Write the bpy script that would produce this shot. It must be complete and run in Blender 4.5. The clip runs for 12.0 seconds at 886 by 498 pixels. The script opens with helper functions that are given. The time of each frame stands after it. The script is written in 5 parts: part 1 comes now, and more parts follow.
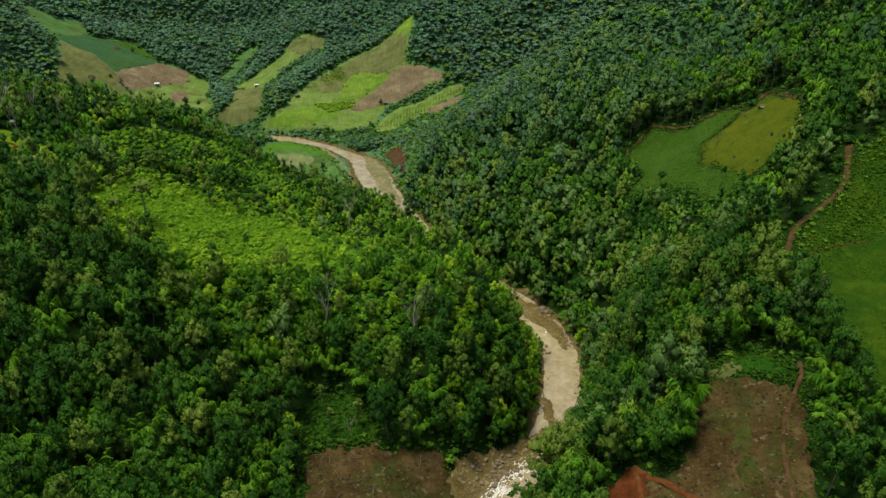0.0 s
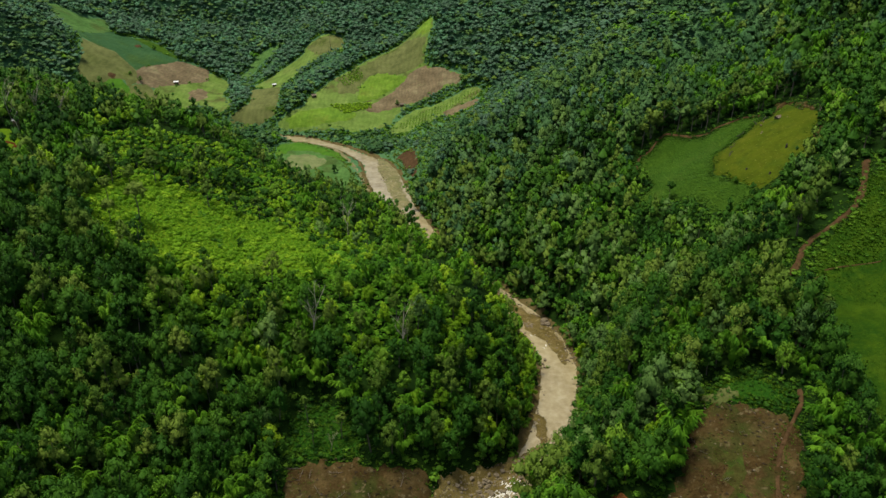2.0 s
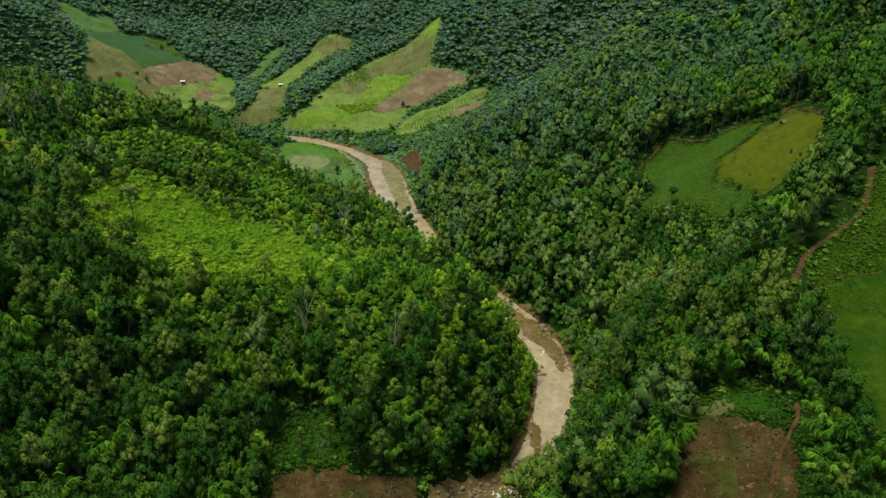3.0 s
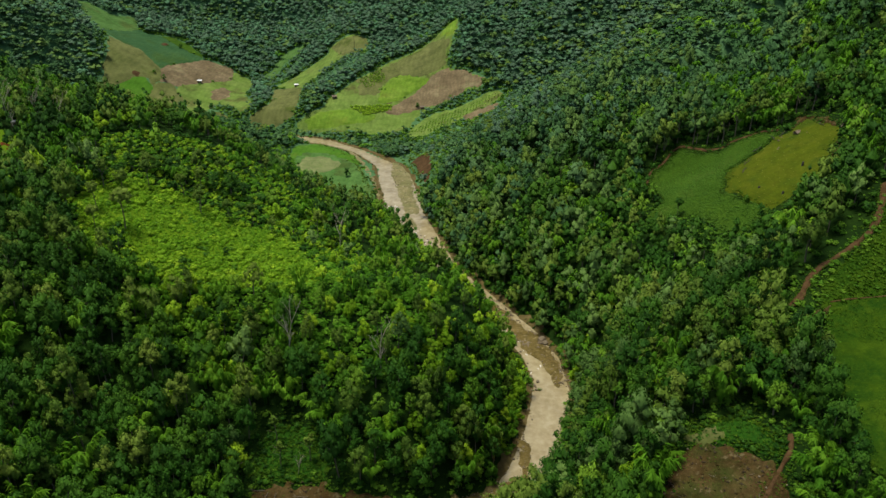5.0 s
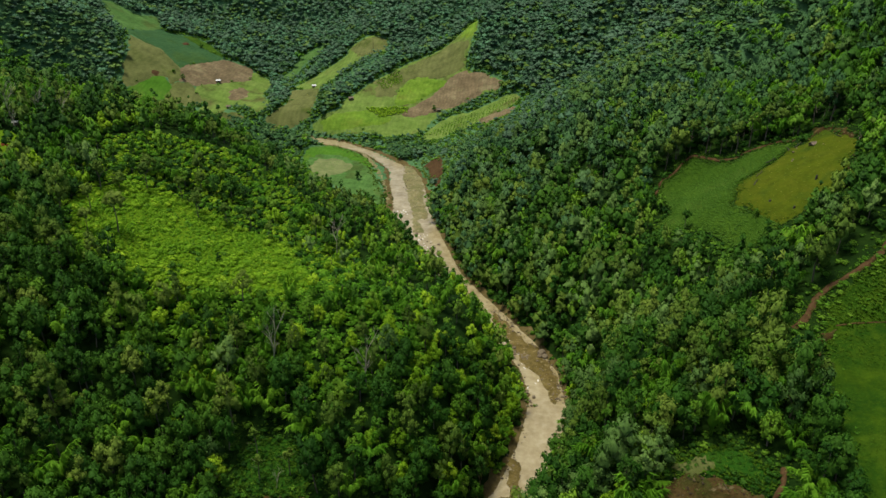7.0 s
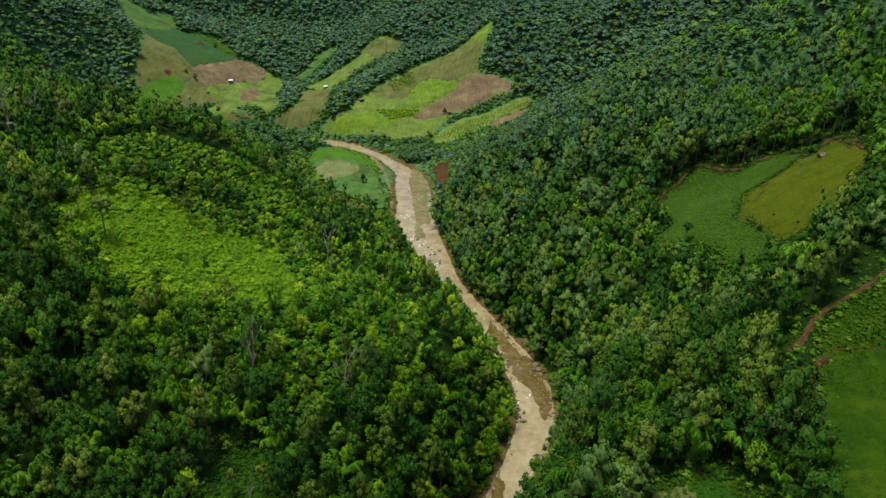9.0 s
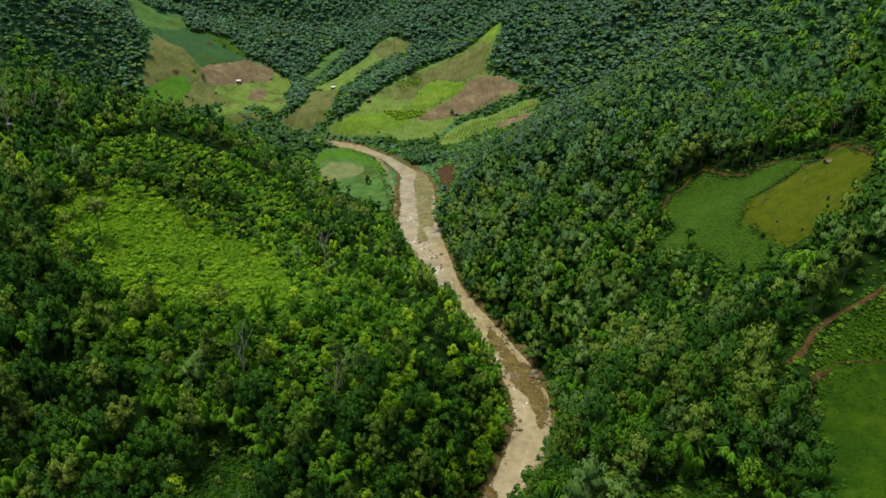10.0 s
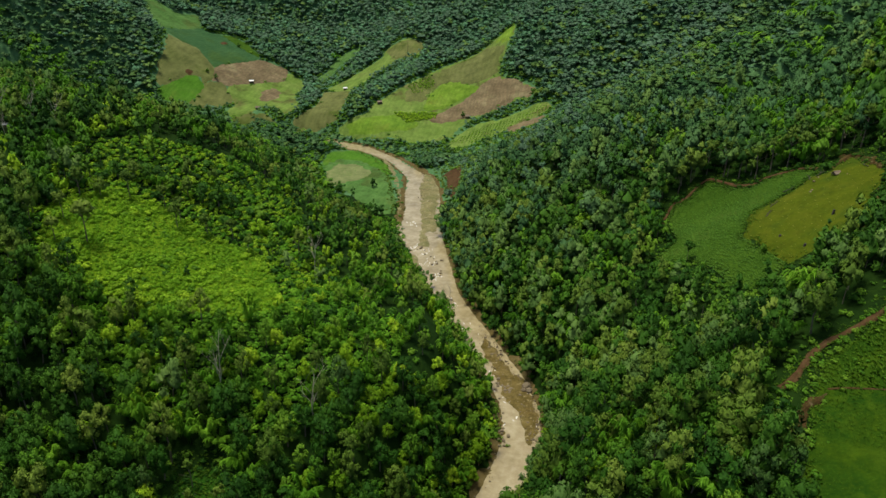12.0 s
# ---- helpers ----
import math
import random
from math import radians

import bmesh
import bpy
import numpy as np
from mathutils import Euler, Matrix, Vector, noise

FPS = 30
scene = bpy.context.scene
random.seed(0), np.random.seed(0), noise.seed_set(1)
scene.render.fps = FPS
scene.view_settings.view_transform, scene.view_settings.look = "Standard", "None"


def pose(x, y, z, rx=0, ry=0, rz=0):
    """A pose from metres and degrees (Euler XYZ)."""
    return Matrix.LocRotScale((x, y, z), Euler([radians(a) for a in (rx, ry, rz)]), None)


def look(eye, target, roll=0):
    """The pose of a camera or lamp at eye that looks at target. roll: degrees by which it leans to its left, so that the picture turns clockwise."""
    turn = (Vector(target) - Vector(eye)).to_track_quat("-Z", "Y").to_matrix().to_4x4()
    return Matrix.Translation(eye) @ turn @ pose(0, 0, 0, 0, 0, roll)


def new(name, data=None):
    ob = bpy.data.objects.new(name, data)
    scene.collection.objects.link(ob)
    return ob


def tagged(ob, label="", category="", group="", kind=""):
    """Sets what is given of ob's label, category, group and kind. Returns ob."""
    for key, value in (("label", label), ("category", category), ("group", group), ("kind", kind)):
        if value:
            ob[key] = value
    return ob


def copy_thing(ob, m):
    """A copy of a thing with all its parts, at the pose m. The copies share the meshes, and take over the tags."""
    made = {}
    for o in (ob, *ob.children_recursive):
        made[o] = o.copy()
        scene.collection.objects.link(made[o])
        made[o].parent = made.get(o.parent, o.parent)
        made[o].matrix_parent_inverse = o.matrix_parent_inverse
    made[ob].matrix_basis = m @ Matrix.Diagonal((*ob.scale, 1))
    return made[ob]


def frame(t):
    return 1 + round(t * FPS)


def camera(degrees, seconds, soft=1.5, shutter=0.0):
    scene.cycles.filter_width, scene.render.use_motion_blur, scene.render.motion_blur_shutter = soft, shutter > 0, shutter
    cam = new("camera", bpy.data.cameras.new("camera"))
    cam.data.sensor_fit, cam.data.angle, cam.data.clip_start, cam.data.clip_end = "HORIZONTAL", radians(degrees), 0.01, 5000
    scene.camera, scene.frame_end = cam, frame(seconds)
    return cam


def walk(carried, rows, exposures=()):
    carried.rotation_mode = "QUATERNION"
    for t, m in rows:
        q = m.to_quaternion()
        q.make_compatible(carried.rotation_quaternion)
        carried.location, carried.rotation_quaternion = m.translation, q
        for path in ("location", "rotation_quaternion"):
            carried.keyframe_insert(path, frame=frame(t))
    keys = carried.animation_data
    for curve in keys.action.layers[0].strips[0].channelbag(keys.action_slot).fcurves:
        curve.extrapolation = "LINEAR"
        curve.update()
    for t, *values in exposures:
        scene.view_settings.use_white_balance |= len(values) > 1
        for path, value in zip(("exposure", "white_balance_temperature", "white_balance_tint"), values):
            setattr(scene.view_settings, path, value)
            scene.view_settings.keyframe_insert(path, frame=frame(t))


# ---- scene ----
cam = camera(64.3, 12.0, soft=1.5)
PATH = [
    (0, (0.993, -0.951, 150.629), (0.986, 0.866, 149.793), -0.5),
    (0.5, (3.663, 0.775, 150.709), (3.636, 2.592, 149.873), -0.4),
    (1, (6.352, 2.537, 150.828), (6.306, 4.354, 149.992), -0.3),
    (1.5, (9.083, 4.366, 150.98), (9.018, 6.182, 150.145), -0.2),
    (2, (11.827, 6.249, 151.13), (11.744, 8.064, 150.294), -0.2),
    (2.5, (14.529, 8.166, 151.277), (14.43, 9.98, 150.441), -0.1),
    (3, (17.193, 10.119, 151.433), (17.078, 11.932, 150.596), -0.1),
    (5, (27.809, 17.912, 152.635), (27.621, 19.718, 151.795), 0.0),
    (5.5, (30.469, 19.926, 152.8), (30.261, 21.729, 151.96), 0.0),
    (6, (33.114, 21.996, 152.958), (32.884, 23.796, 152.117), 0.1),
    (6.5, (35.681, 24.071, 153.111), (35.431, 25.868, 152.271), 0.1),
    (7, (38.199, 26.15, 153.253), (37.933, 27.946, 152.413), 0.1),
    (9, (48.061, 34.663, 154.213), (47.733, 36.447, 153.371), 0.2),
    (9.5, (50.478, 36.926, 154.356), (50.132, 38.706, 153.513), 0.2),
    (10, (52.926, 39.195, 154.489), (52.562, 40.972, 153.647), 0.2),
    (10.5, (55.366, 41.433, 154.611), (54.985, 43.207, 153.769), 0.1),
    (11, (57.771, 43.659, 154.691), (57.373, 45.428, 153.849), 0.2),
    (11.5, (60.156, 45.906, 154.73), (59.743, 47.672, 153.888), 0.3),
    (12, (62.533, 48.179, 154.756), (62.105, 49.942, 153.914), 0.3),
]
walk(cam, [(t, look(eye, target, roll)) for t, eye, target, roll in PATH],
     exposures=[(0.0, 0.24, 6200, 5), (12.0, 0.24, 6200, 5)])

# ---- light: a bright overcast sky with a veiled sun high on the left ----
SUN_ELEV, SUN_AZ = 76.0, -65.0     # degrees; azimuth from +y towards +x
world = bpy.data.worlds.new("sky")
scene.world = world
world.use_nodes = True
wn = world.node_tree
sky = wn.nodes.new("ShaderNodeTexSky")
sky.sky_type = "NISHITA"
sky.sun_disc = False
sky.sun_elevation, sky.sun_rotation = radians(SUN_ELEV), radians(SUN_AZ)
sky.air_density, sky.dust_density = 1.0, 4.0
wn.links.new(sky.outputs[0], wn.nodes["Background"].inputs[0])
wn.nodes["Background"].inputs[1].default_value = 0.110
sun = new("sun", bpy.data.lights.new("sun", "SUN"))
sun.data.energy, sun.data.angle, sun.data.color = 3.1, radians(16), (1.0, 0.94, 0.80)
sun.matrix_world = look((0, 0, 0), (-math.sin(radians(SUN_AZ)) * math.cos(radians(SUN_ELEV)), -math.cos(radians(SUN_AZ)) * math.cos(radians(SUN_ELEV)), -math.sin(radians(SUN_ELEV))))
tagged(sun, kind="structure")


# ---- materials ----
def material(name, rough=0.8, spec=0.3):
    m = bpy.data.materials.new(name)
    m.use_nodes = True
    b = m.node_tree.nodes["Principled BSDF"]
    b.inputs["Roughness"].default_value = rough
    b.inputs["Specular IOR Level"].default_value = spec
    return m, m.node_tree, b


def node(nt, kind, **sets):
    n = nt.nodes.new(kind)
    for k, v in sets.items():
        n.inputs[k].default_value = v
    return n


def noise_at(nt, size, detail=3.0, rough=0.55):
    """Noise over world metres; size is the width of one blotch."""
    geo = nt.nodes.new("ShaderNodeNewGeometry")
    n = node(nt, "ShaderNodeTexNoise", Scale=1.0 / size, Detail=detail, Roughness=rough)
    nt.links.new(geo.outputs["Position"], n.inputs["Vector"])
    return n.outputs["Fac"]


def ramp(nt, fac, stops):
    r = nt.nodes.new("ShaderNodeValToRGB")
    while len(r.color_ramp.elements) < len(stops):
        r.color_ramp.elements.new(0.5)
    for e, (p, c) in zip(r.color_ramp.elements, stops):
        e.position, e.color = p, (*c, 1)
    nt.links.new(fac, r.inputs["Fac"])
    return r.outputs["Color"]


def blend(nt, fac, a, b, mode="MIX"):
    m = nt.nodes.new("ShaderNodeMix")
    m.data_type, m.blend_type = "RGBA", mode
    if isinstance(fac, float):
        m.inputs[0].default_value = fac
    else:
        nt.links.new(fac, m.inputs[0])
    for src, i in ((a, 6), (b, 7)):
        if isinstance(src, tuple):
            m.inputs[i].default_value = (*src, 1)
        else:
            nt.links.new(src, m.inputs[i])
    return m.outputs[2]


def bump(nt, bsdf, height, strength, distance):
    b = node(nt, "ShaderNodeBump", Strength=strength, Distance=distance)
    nt.links.new(height, b.inputs["Height"])
    nt.links.new(b.outputs["Normal"], bsdf.inputs["Normal"])


def foliage(name, dark, mid, light, through_light=0.14):
    """Leaves: tint by plant, by spray and by patches of the slope."""
    m, nt, b = material(name, 0.7, 0.1)
    geo = nt.nodes.new("ShaderNodeNewGeometry")
    info = nt.nodes.new("ShaderNodeObjectInfo")
    own = node(nt, "ShaderNodeAttribute")
    own.attribute_name = "tint"
    add = nt.nodes.new("ShaderNodeMath")
    nt.links.new(own.outputs["Fac"], add.inputs[0])
    nt.links.new(info.outputs["Random"], add.inputs[1])
    wrap = nt.nodes.new("ShaderNodeMath")
    wrap.operation = "FRACT"
    nt.links.new(add.outputs[0], wrap.inputs[0])
    stops = [(0.0, dark), (0.5, mid), (1.0, light)]
    c_leaf = ramp(nt, geo.outputs["Random Per Island"], stops)
    c_patch = ramp(nt, noise_at(nt, 17.0, 3.0), [(0.34, dark), (0.5, mid), (0.66, light)])
    c_plant = ramp(nt, wrap.outputs[0], stops)
    c_slope = ramp(nt, noise_at(nt, 70.0, 3.0), [(0.36, dark), (0.5, mid), (0.64, light)])
    c = blend(nt, 0.66, c_leaf, blend(nt, 0.5, c_patch, c_slope))
    c = blend(nt, 0.55, c, c_plant)
    nt.links.new(c, b.inputs["Base Color"])
    tr = nt.nodes.new("ShaderNodeBsdfTranslucent")
    bright = blend(nt, 1.0, c, (1.12, 1.3, 0.95), "MULTIPLY")
    nt.links.new(bright, tr.inputs["Color"])
    mix = node(nt, "ShaderNodeMixShader", Fac=through_light)
    out = nt.nodes["Material Output"]
    nt.links.new(b.outputs[0], mix.inputs[1])
    nt.links.new(tr.outputs[0], mix.inputs[2])
    nt.links.new(mix.outputs[0], out.inputs["Surface"])
    return m


def soil(name, stops, size, fine=0.7, rough=0.9, relief=0.12, fleck=None, patch=None, rows=0.0, mottle=0.0):
    """Earth, turf and gravel: broad blotches, fine grain, optional flecks and patches of another cover."""
    m, nt, b = material(name, rough, 0.05)
    c = ramp(nt, noise_at(nt, size, 4.0), stops)
    grain = noise_at(nt, fine, 4.0, 0.65)
    c = blend(nt, 0.45, c, ramp(nt, grain, [(0.3, stops[0][1]), (0.5, stops[len(stops) // 2][1]), (0.7, stops[-1][1])]))
    if patch:
        other, broad, edge = patch
        c = blend(nt, ramp(nt, noise_at(nt, broad, 5.0, 0.6), [(edge, (0, 0, 0)), (edge + 0.12, (0.85, 0.85, 0.85))]), c, other)
    if mottle:
        lo, hi = 1 - 0.42 * mottle, 1 + 0.38 * mottle
        c = blend(nt, 1.0, c, ramp(nt, noise_at(nt, size * 0.42, 6.0, 0.7), [(0.3, (lo, lo * 1.03, lo)), (0.7, (hi, hi * 0.97, hi))]), "MULTIPLY")
    if rows:
        wave = node(nt, "ShaderNodeTexWave", Scale=0.314 / rows, Distortion=9.0, Detail=3.0)
        wave.inputs["Detail Scale"].default_value = 0.6
        co = nt.nodes.new("ShaderNodeTexCoord")
        nt.links.new(co.outputs["Object"], wave.inputs["Vector"])
        c = blend(nt, 1.0, c, ramp(nt, wave.outputs["Fac"], [(0.2, (0.94, 0.95, 0.94)), (0.8, (1.04, 1.03, 1.03))]), "MULTIPLY")
    if fleck:
        c = blend(nt, ramp(nt, noise_at(nt, 1.6, 3.0, 0.6), [(0.6, (0, 0, 0)), (0.68, (1, 1, 1))]), c, fleck)
    nt.links.new(c, b.inputs["Base Color"])
    bump(nt, b, grain, 0.6, relief)
    return m


LEAF_DEEP = foliage("leaf_deep_green", (0.008966, 0.03456, 0.003024), (0.0231, 0.07823, 0.004234), (0.06329, 0.145, 0.01028))
LEAF_MID = foliage("leaf_fresh_green", (0.02289, 0.08194, 0.004012), (0.07308, 0.1784, 0.00936), (0.1764, 0.2954, 0.02005))
LEAF_OLIVE = foliage("leaf_olive", (0.02626, 0.06012, 0.005233), (0.07876, 0.1417, 0.01308), (0.1672, 0.2278, 0.02878))
LEAF_PALE = foliage("leaf_grey_green", (0.02622, 0.06583, 0.0106), (0.07604, 0.1466, 0.02826), (0.1495, 0.2361, 0.04828))
LEAF_BAMBOO = foliage("leaf_bamboo", (0.03442, 0.1174, 0.003694), (0.1023, 0.2539, 0.01108), (0.2134, 0.3886, 0.02216), 0.35)
LEAF_LIME = foliage("leaf_lime", (0.07452, 0.1695, 0.00459), (0.1967, 0.3441, 0.009945), (0.3684, 0.5007, 0.02295), 0.3)
# Distance haze is mixed into these five leaf colours, least in the last two.
LEAF_HAZE_TEAL = foliage("leaf_hazed_teal", (0.05982, 0.1339, 0.06284), (0.07875, 0.1762, 0.0827), (0.1008, 0.2256, 0.1058))
LEAF_HAZE_SILVER = foliage("leaf_hazed_silver", (0.07082, 0.1242, 0.06839), (0.09316, 0.1634, 0.08993), (0.1192, 0.2092, 0.1151), 0.35)
LEAF_HAZE_SAGE = foliage("leaf_hazed_sage", (0.04684, 0.09583, 0.04707), (0.06327, 0.1294, 0.06357), (0.08229, 0.1682, 0.08265))
LEAF_HILL_HAZE = foliage("leaf_hill_faint_haze", (0.02274, 0.06512, 0.01571), (0.05848, 0.1287, 0.03511), (0.112, 0.1922, 0.06283))
LEAF_SLOPE_HAZE = foliage("leaf_slope_faint_haze", (0.01444, 0.04859, 0.01269), (0.0379, 0.09988, 0.02734), (0.07942, 0.1608, 0.04883))
LEAF_SCRUB = foliage("leaf_scrub", (0.07464, 0.1812, 0.005), (0.1425, 0.2866, 0.006), (0.2344, 0.3846, 0.016), 0.3)
LEAF_CROP = foliage("leaf_crop", (0.04144, 0.104, 0.00975), (0.06608, 0.146, 0.01425), (0.1019, 0.195, 0.02025), 0.3)
LEAF_GRASS = foliage("leaf_grass", (0.02772, 0.07533, 0.0014), (0.05148, 0.1111, 0.0042), (0.08712, 0.1506, 0.0049), 0.3)
LEAF_STRAW = foliage("leaf_straw", (0.112, 0.132, 0.015), (0.162, 0.173, 0.022), (0.223, 0.213, 0.035), 0.3)
BARK = soil("bark", [(0.3, (0.064, 0.050, 0.035)), (0.5, (0.140, 0.112, 0.082)), (0.7, (0.230, 0.199, 0.152))], 1.5, 0.2, 0.9, 0.03)
BARK_DEAD = soil("bark_dead", [(0.3, (0.30, 0.25, 0.17)), (0.5, (0.42, 0.36, 0.26)), (0.7, (0.54, 0.48, 0.36))], 1.5, 0.2, 0.9, 0.03)
# Darker than real soil: shade between the trees is put into the colour.
FLOOR = soil("shaded_forest_floor", [(0.3, (0.0035, 0.0126, 0.0014)), (0.5, (0.0091, 0.0245, 0.0028)), (0.7, (0.0168, 0.0364, 0.0035))], 14.0, 1.6, 0.95, 0.4)
# Paler floor for the far hills: haze over the gaps is in its colour.
HAZED_FLOOR = soil("hazed_hill_floor", [(0.3, (0.039, 0.0936, 0.0312)), (0.5, (0.065, 0.1404, 0.0507)), (0.7, (0.0975, 0.1898, 0.0754))], 12.0, 1.6, 0.95, 0.4, mottle=0.6)
TURF = soil("scrub_turf", [(0.3, (0.05141, 0.1065, 0.00212)), (0.5, (0.08402, 0.1537, 0.00424)), (0.7, (0.1354, 0.2057, 0.00742))], 16.0, 1.2, 0.95, 0.3, mottle=0.6)
GRASS_DARK = soil("grass_slope", [(0.3, (0.010, 0.040, 0.003)), (0.5, (0.018, 0.062, 0.004)), (0.7, (0.032, 0.084, 0.006))], 10.0, 1.0, 0.95, 0.25)
GRASS_WIDE = soil("grass_field", [(0.3, (0.00792, 0.0326, 0.002)), (0.5, (0.0198, 0.05016, 0.002)), (0.7, (0.04224, 0.07524, 0.002))], 9.0, 0.9, 0.95, 0.5, patch=((0.038, 0.072, 0.003), 7.0, 0.5), mottle=0.6)
CROP_GREEN = soil("crop_ground", [(0.3, (0.02128, 0.056, 0.003)), (0.5, (0.03584, 0.079, 0.00525)), (0.7, (0.05488, 0.103, 0.00675))], 10.0, 0.8, 0.95, 0.2, patch=((0.052, 0.088, 0.010), 12.0, 0.56), mottle=0.6)
# Far field colours: some of their blue stands for distance haze.
CROP_BLUE = soil("bluish_crop", [(0.3, (0.02415, 0.0649, 0.022)), (0.5, (0.0357, 0.0869, 0.028)), (0.7, (0.04935, 0.1023, 0.033))], 20.0, 1.2, 0.95, 0.2, patch=((0.044, 0.086, 0.018), 34.0, 0.52), rows=3.6, mottle=0.55)
CROP_PALE = soil("pale_crop", [(0.3, (0.05007, 0.114, 0.02288)), (0.5, (0.06676, 0.1377, 0.03003)), (0.7, (0.0904, 0.1613, 0.04147))], 16.0, 1.2, 0.95, 0.2, patch=((0.060, 0.089, 0.019), 24.0, 0.54), rows=3.0, mottle=0.9)
CROP_BRIGHT = soil("bright_crop", [(0.3, (0.07798, 0.1517, 0.01378)), (0.5, (0.1143, 0.1931, 0.01654)), (0.7, (0.1612, 0.222, 0.03445))], 18.0, 1.2, 0.95, 0.2, patch=((0.128, 0.156, 0.021), 16.0, 0.55), rows=3.2, mottle=0.9)
CROP_VIVID = soil("vivid_crop", [(0.3, (0.0399, 0.1129, 0.0078)), (0.5, (0.05814, 0.1425, 0.0104)), (0.7, (0.08322, 0.1642, 0.0208))], 18.0, 1.2, 0.95, 0.2, patch=((0.074, 0.127, 0.013), 16.0, 0.55), rows=3.2, mottle=0.55)
CROP_LIME = soil("lime_crop", [(0.3, (0.08447, 0.1417, 0.01929)), (0.5, (0.1157, 0.1756, 0.03169)), (0.7, (0.1482, 0.1931, 0.0441))], 18.0, 1.4, 0.95, 0.2, patch=((0.079, 0.073, 0.024), 24.0, 0.54), rows=3.4, mottle=0.9)
DRY_PLOT = soil("dry_plot", [(0.3, (0.1083, 0.1345, 0.0442)), (0.5, (0.1425, 0.163, 0.0598)), (0.7, (0.1767, 0.1892, 0.0754))], 14.0, 1.2, 0.95, 0.2, patch=((0.090, 0.135, 0.030), 14.0, 0.54), mottle=0.7)
STRAW = soil("yellow_stubble", [(0.3, (0.0361, 0.05966, 0.002308)), (0.5, (0.05866, 0.07705, 0.003078)), (0.7, (0.08349, 0.09197, 0.006156))], 8.0, 0.8, 0.95, 0.2, patch=((0.036, 0.062, 0.004), 12.0, 0.52), mottle=0.6)
FALLOW = soil("fallow", [(0.3, (0.08447, 0.1016, 0.0248)), (0.5, (0.1092, 0.1191, 0.03583)), (0.7, (0.1312, 0.1379, 0.04547))], 22.0, 1.5, 0.95, 0.2, patch=((0.072, 0.098, 0.016), 26.0, 0.55), rows=4.2, mottle=0.9)
PLOUGH = soil("ploughed_soil", [(0.3, (0.09097, 0.06772, 0.03445)), (0.5, (0.1417, 0.1066, 0.05512)), (0.7, (0.1962, 0.1568, 0.08406))], 16.0, 2.0, 0.95, 0.25, patch=((0.202, 0.174, 0.086), 17.0, 0.54), rows=2.8, mottle=0.9)
CLEARED = soil("cleared_soil", [(0.32, (0.025, 0.014, 0.00425)), (0.5, (0.052, 0.033, 0.0102)), (0.68, (0.096, 0.068, 0.02465))], 9.0, 0.7, 0.95, 0.45, (0.104, 0.08, 0.03655), ((0.034, 0.042, 0.008), 12.0, 0.51), mottle=1.0)
WEEDY = soil("weedy_soil", [(0.32, (0.026, 0.022, 0.005)), (0.5, (0.045, 0.044, 0.009)), (0.68, (0.062, 0.066, 0.015))], 5.0, 0.6, 0.95, 0.45, None, ((0.028, 0.050, 0.006), 5.0, 0.49), mottle=1.0)
RED_EARTH = soil("red_earth", [(0.3, (0.051, 0.014, 0.004)), (0.5, (0.083, 0.025, 0.007)), (0.7, (0.119, 0.042, 0.014))], 4.0, 0.6, 0.95, 0.35, mottle=0.8)
ORANGE = soil("orange_earth", [(0.3, (0.062, 0.019, 0.006)), (0.5, (0.101, 0.037, 0.010)), (0.7, (0.140, 0.061, 0.020))], 3.0, 0.5, 0.95, 0.3, mottle=0.8)
BRUSH = soil("dry_brushwood", [(0.3, (0.014, 0.010, 0.006)), (0.5, (0.030, 0.021, 0.013)), (0.7, (0.060, 0.045, 0.030))], 3.0, 0.5, 0.95, 0.05)
ROAD = soil("dirt_road", [(0.3, (0.043, 0.023, 0.010)), (0.5, (0.068, 0.039, 0.016)), (0.7, (0.099, 0.059, 0.027))], 4.0, 0.5, 0.95, 0.08, mottle=0.8)
GRAVEL = soil("gravel", [(0.3, (0.071, 0.050, 0.014)), (0.5, (0.117, 0.087, 0.026)), (0.7, (0.173, 0.134, 0.048))], 5.0, 0.6, 0.9, 0.35, (0.234, 0.186, 0.089), ((0.083, 0.062, 0.015), 9.0, 0.52), mottle=0.8)
SHINGLE = soil("pale_shingle", [(0.3, (0.120, 0.102, 0.042)), (0.5, (0.172, 0.152, 0.066)), (0.7, (0.232, 0.209, 0.105))], 7.0, 0.8, 0.9, 0.25, (0.264, 0.238, 0.140), ((0.120, 0.119, 0.042), 14.0, 0.52), mottle=0.8)
BANK = soil("river_bank", [(0.3, (0.065, 0.047, 0.015)), (0.5, (0.097, 0.073, 0.025)), (0.7, (0.134, 0.104, 0.043))], 6.0, 0.8, 0.9, 0.2, mottle=0.8)
STONE = soil("river_stone", [(0.3, (0.106, 0.081, 0.052)), (0.5, (0.160, 0.125, 0.079)), (0.7, (0.214, 0.172, 0.114))], 2.0, 0.4, 0.85, 0.06)


def water():
    """Silty water: long soft streaks along the current, small ripples, a sheen of sky."""
    m, nt, b = material("muddy_water", 0.2, 0.5)
    flow = noise_at(nt, 9.0, 5.0, 0.62)
    c = ramp(nt, flow, [(0.3, (0.185, 0.138, 0.062)), (0.50, (0.285, 0.228, 0.117)), (0.7, (0.375, 0.313, 0.180))])
    c = blend(nt, 0.3, c, ramp(nt, noise_at(nt, 2.2, 4.0, 0.6), [(0.34, (0.185, 0.138, 0.066)), (0.50, (0.295, 0.237, 0.128)), (0.66, (0.410, 0.350, 0.240))]))
    nt.links.new(c, b.inputs["Base Color"])
    bump(nt, b, noise_at(nt, 0.8, 4.0, 0.6), 0.35, 0.08)
    return m


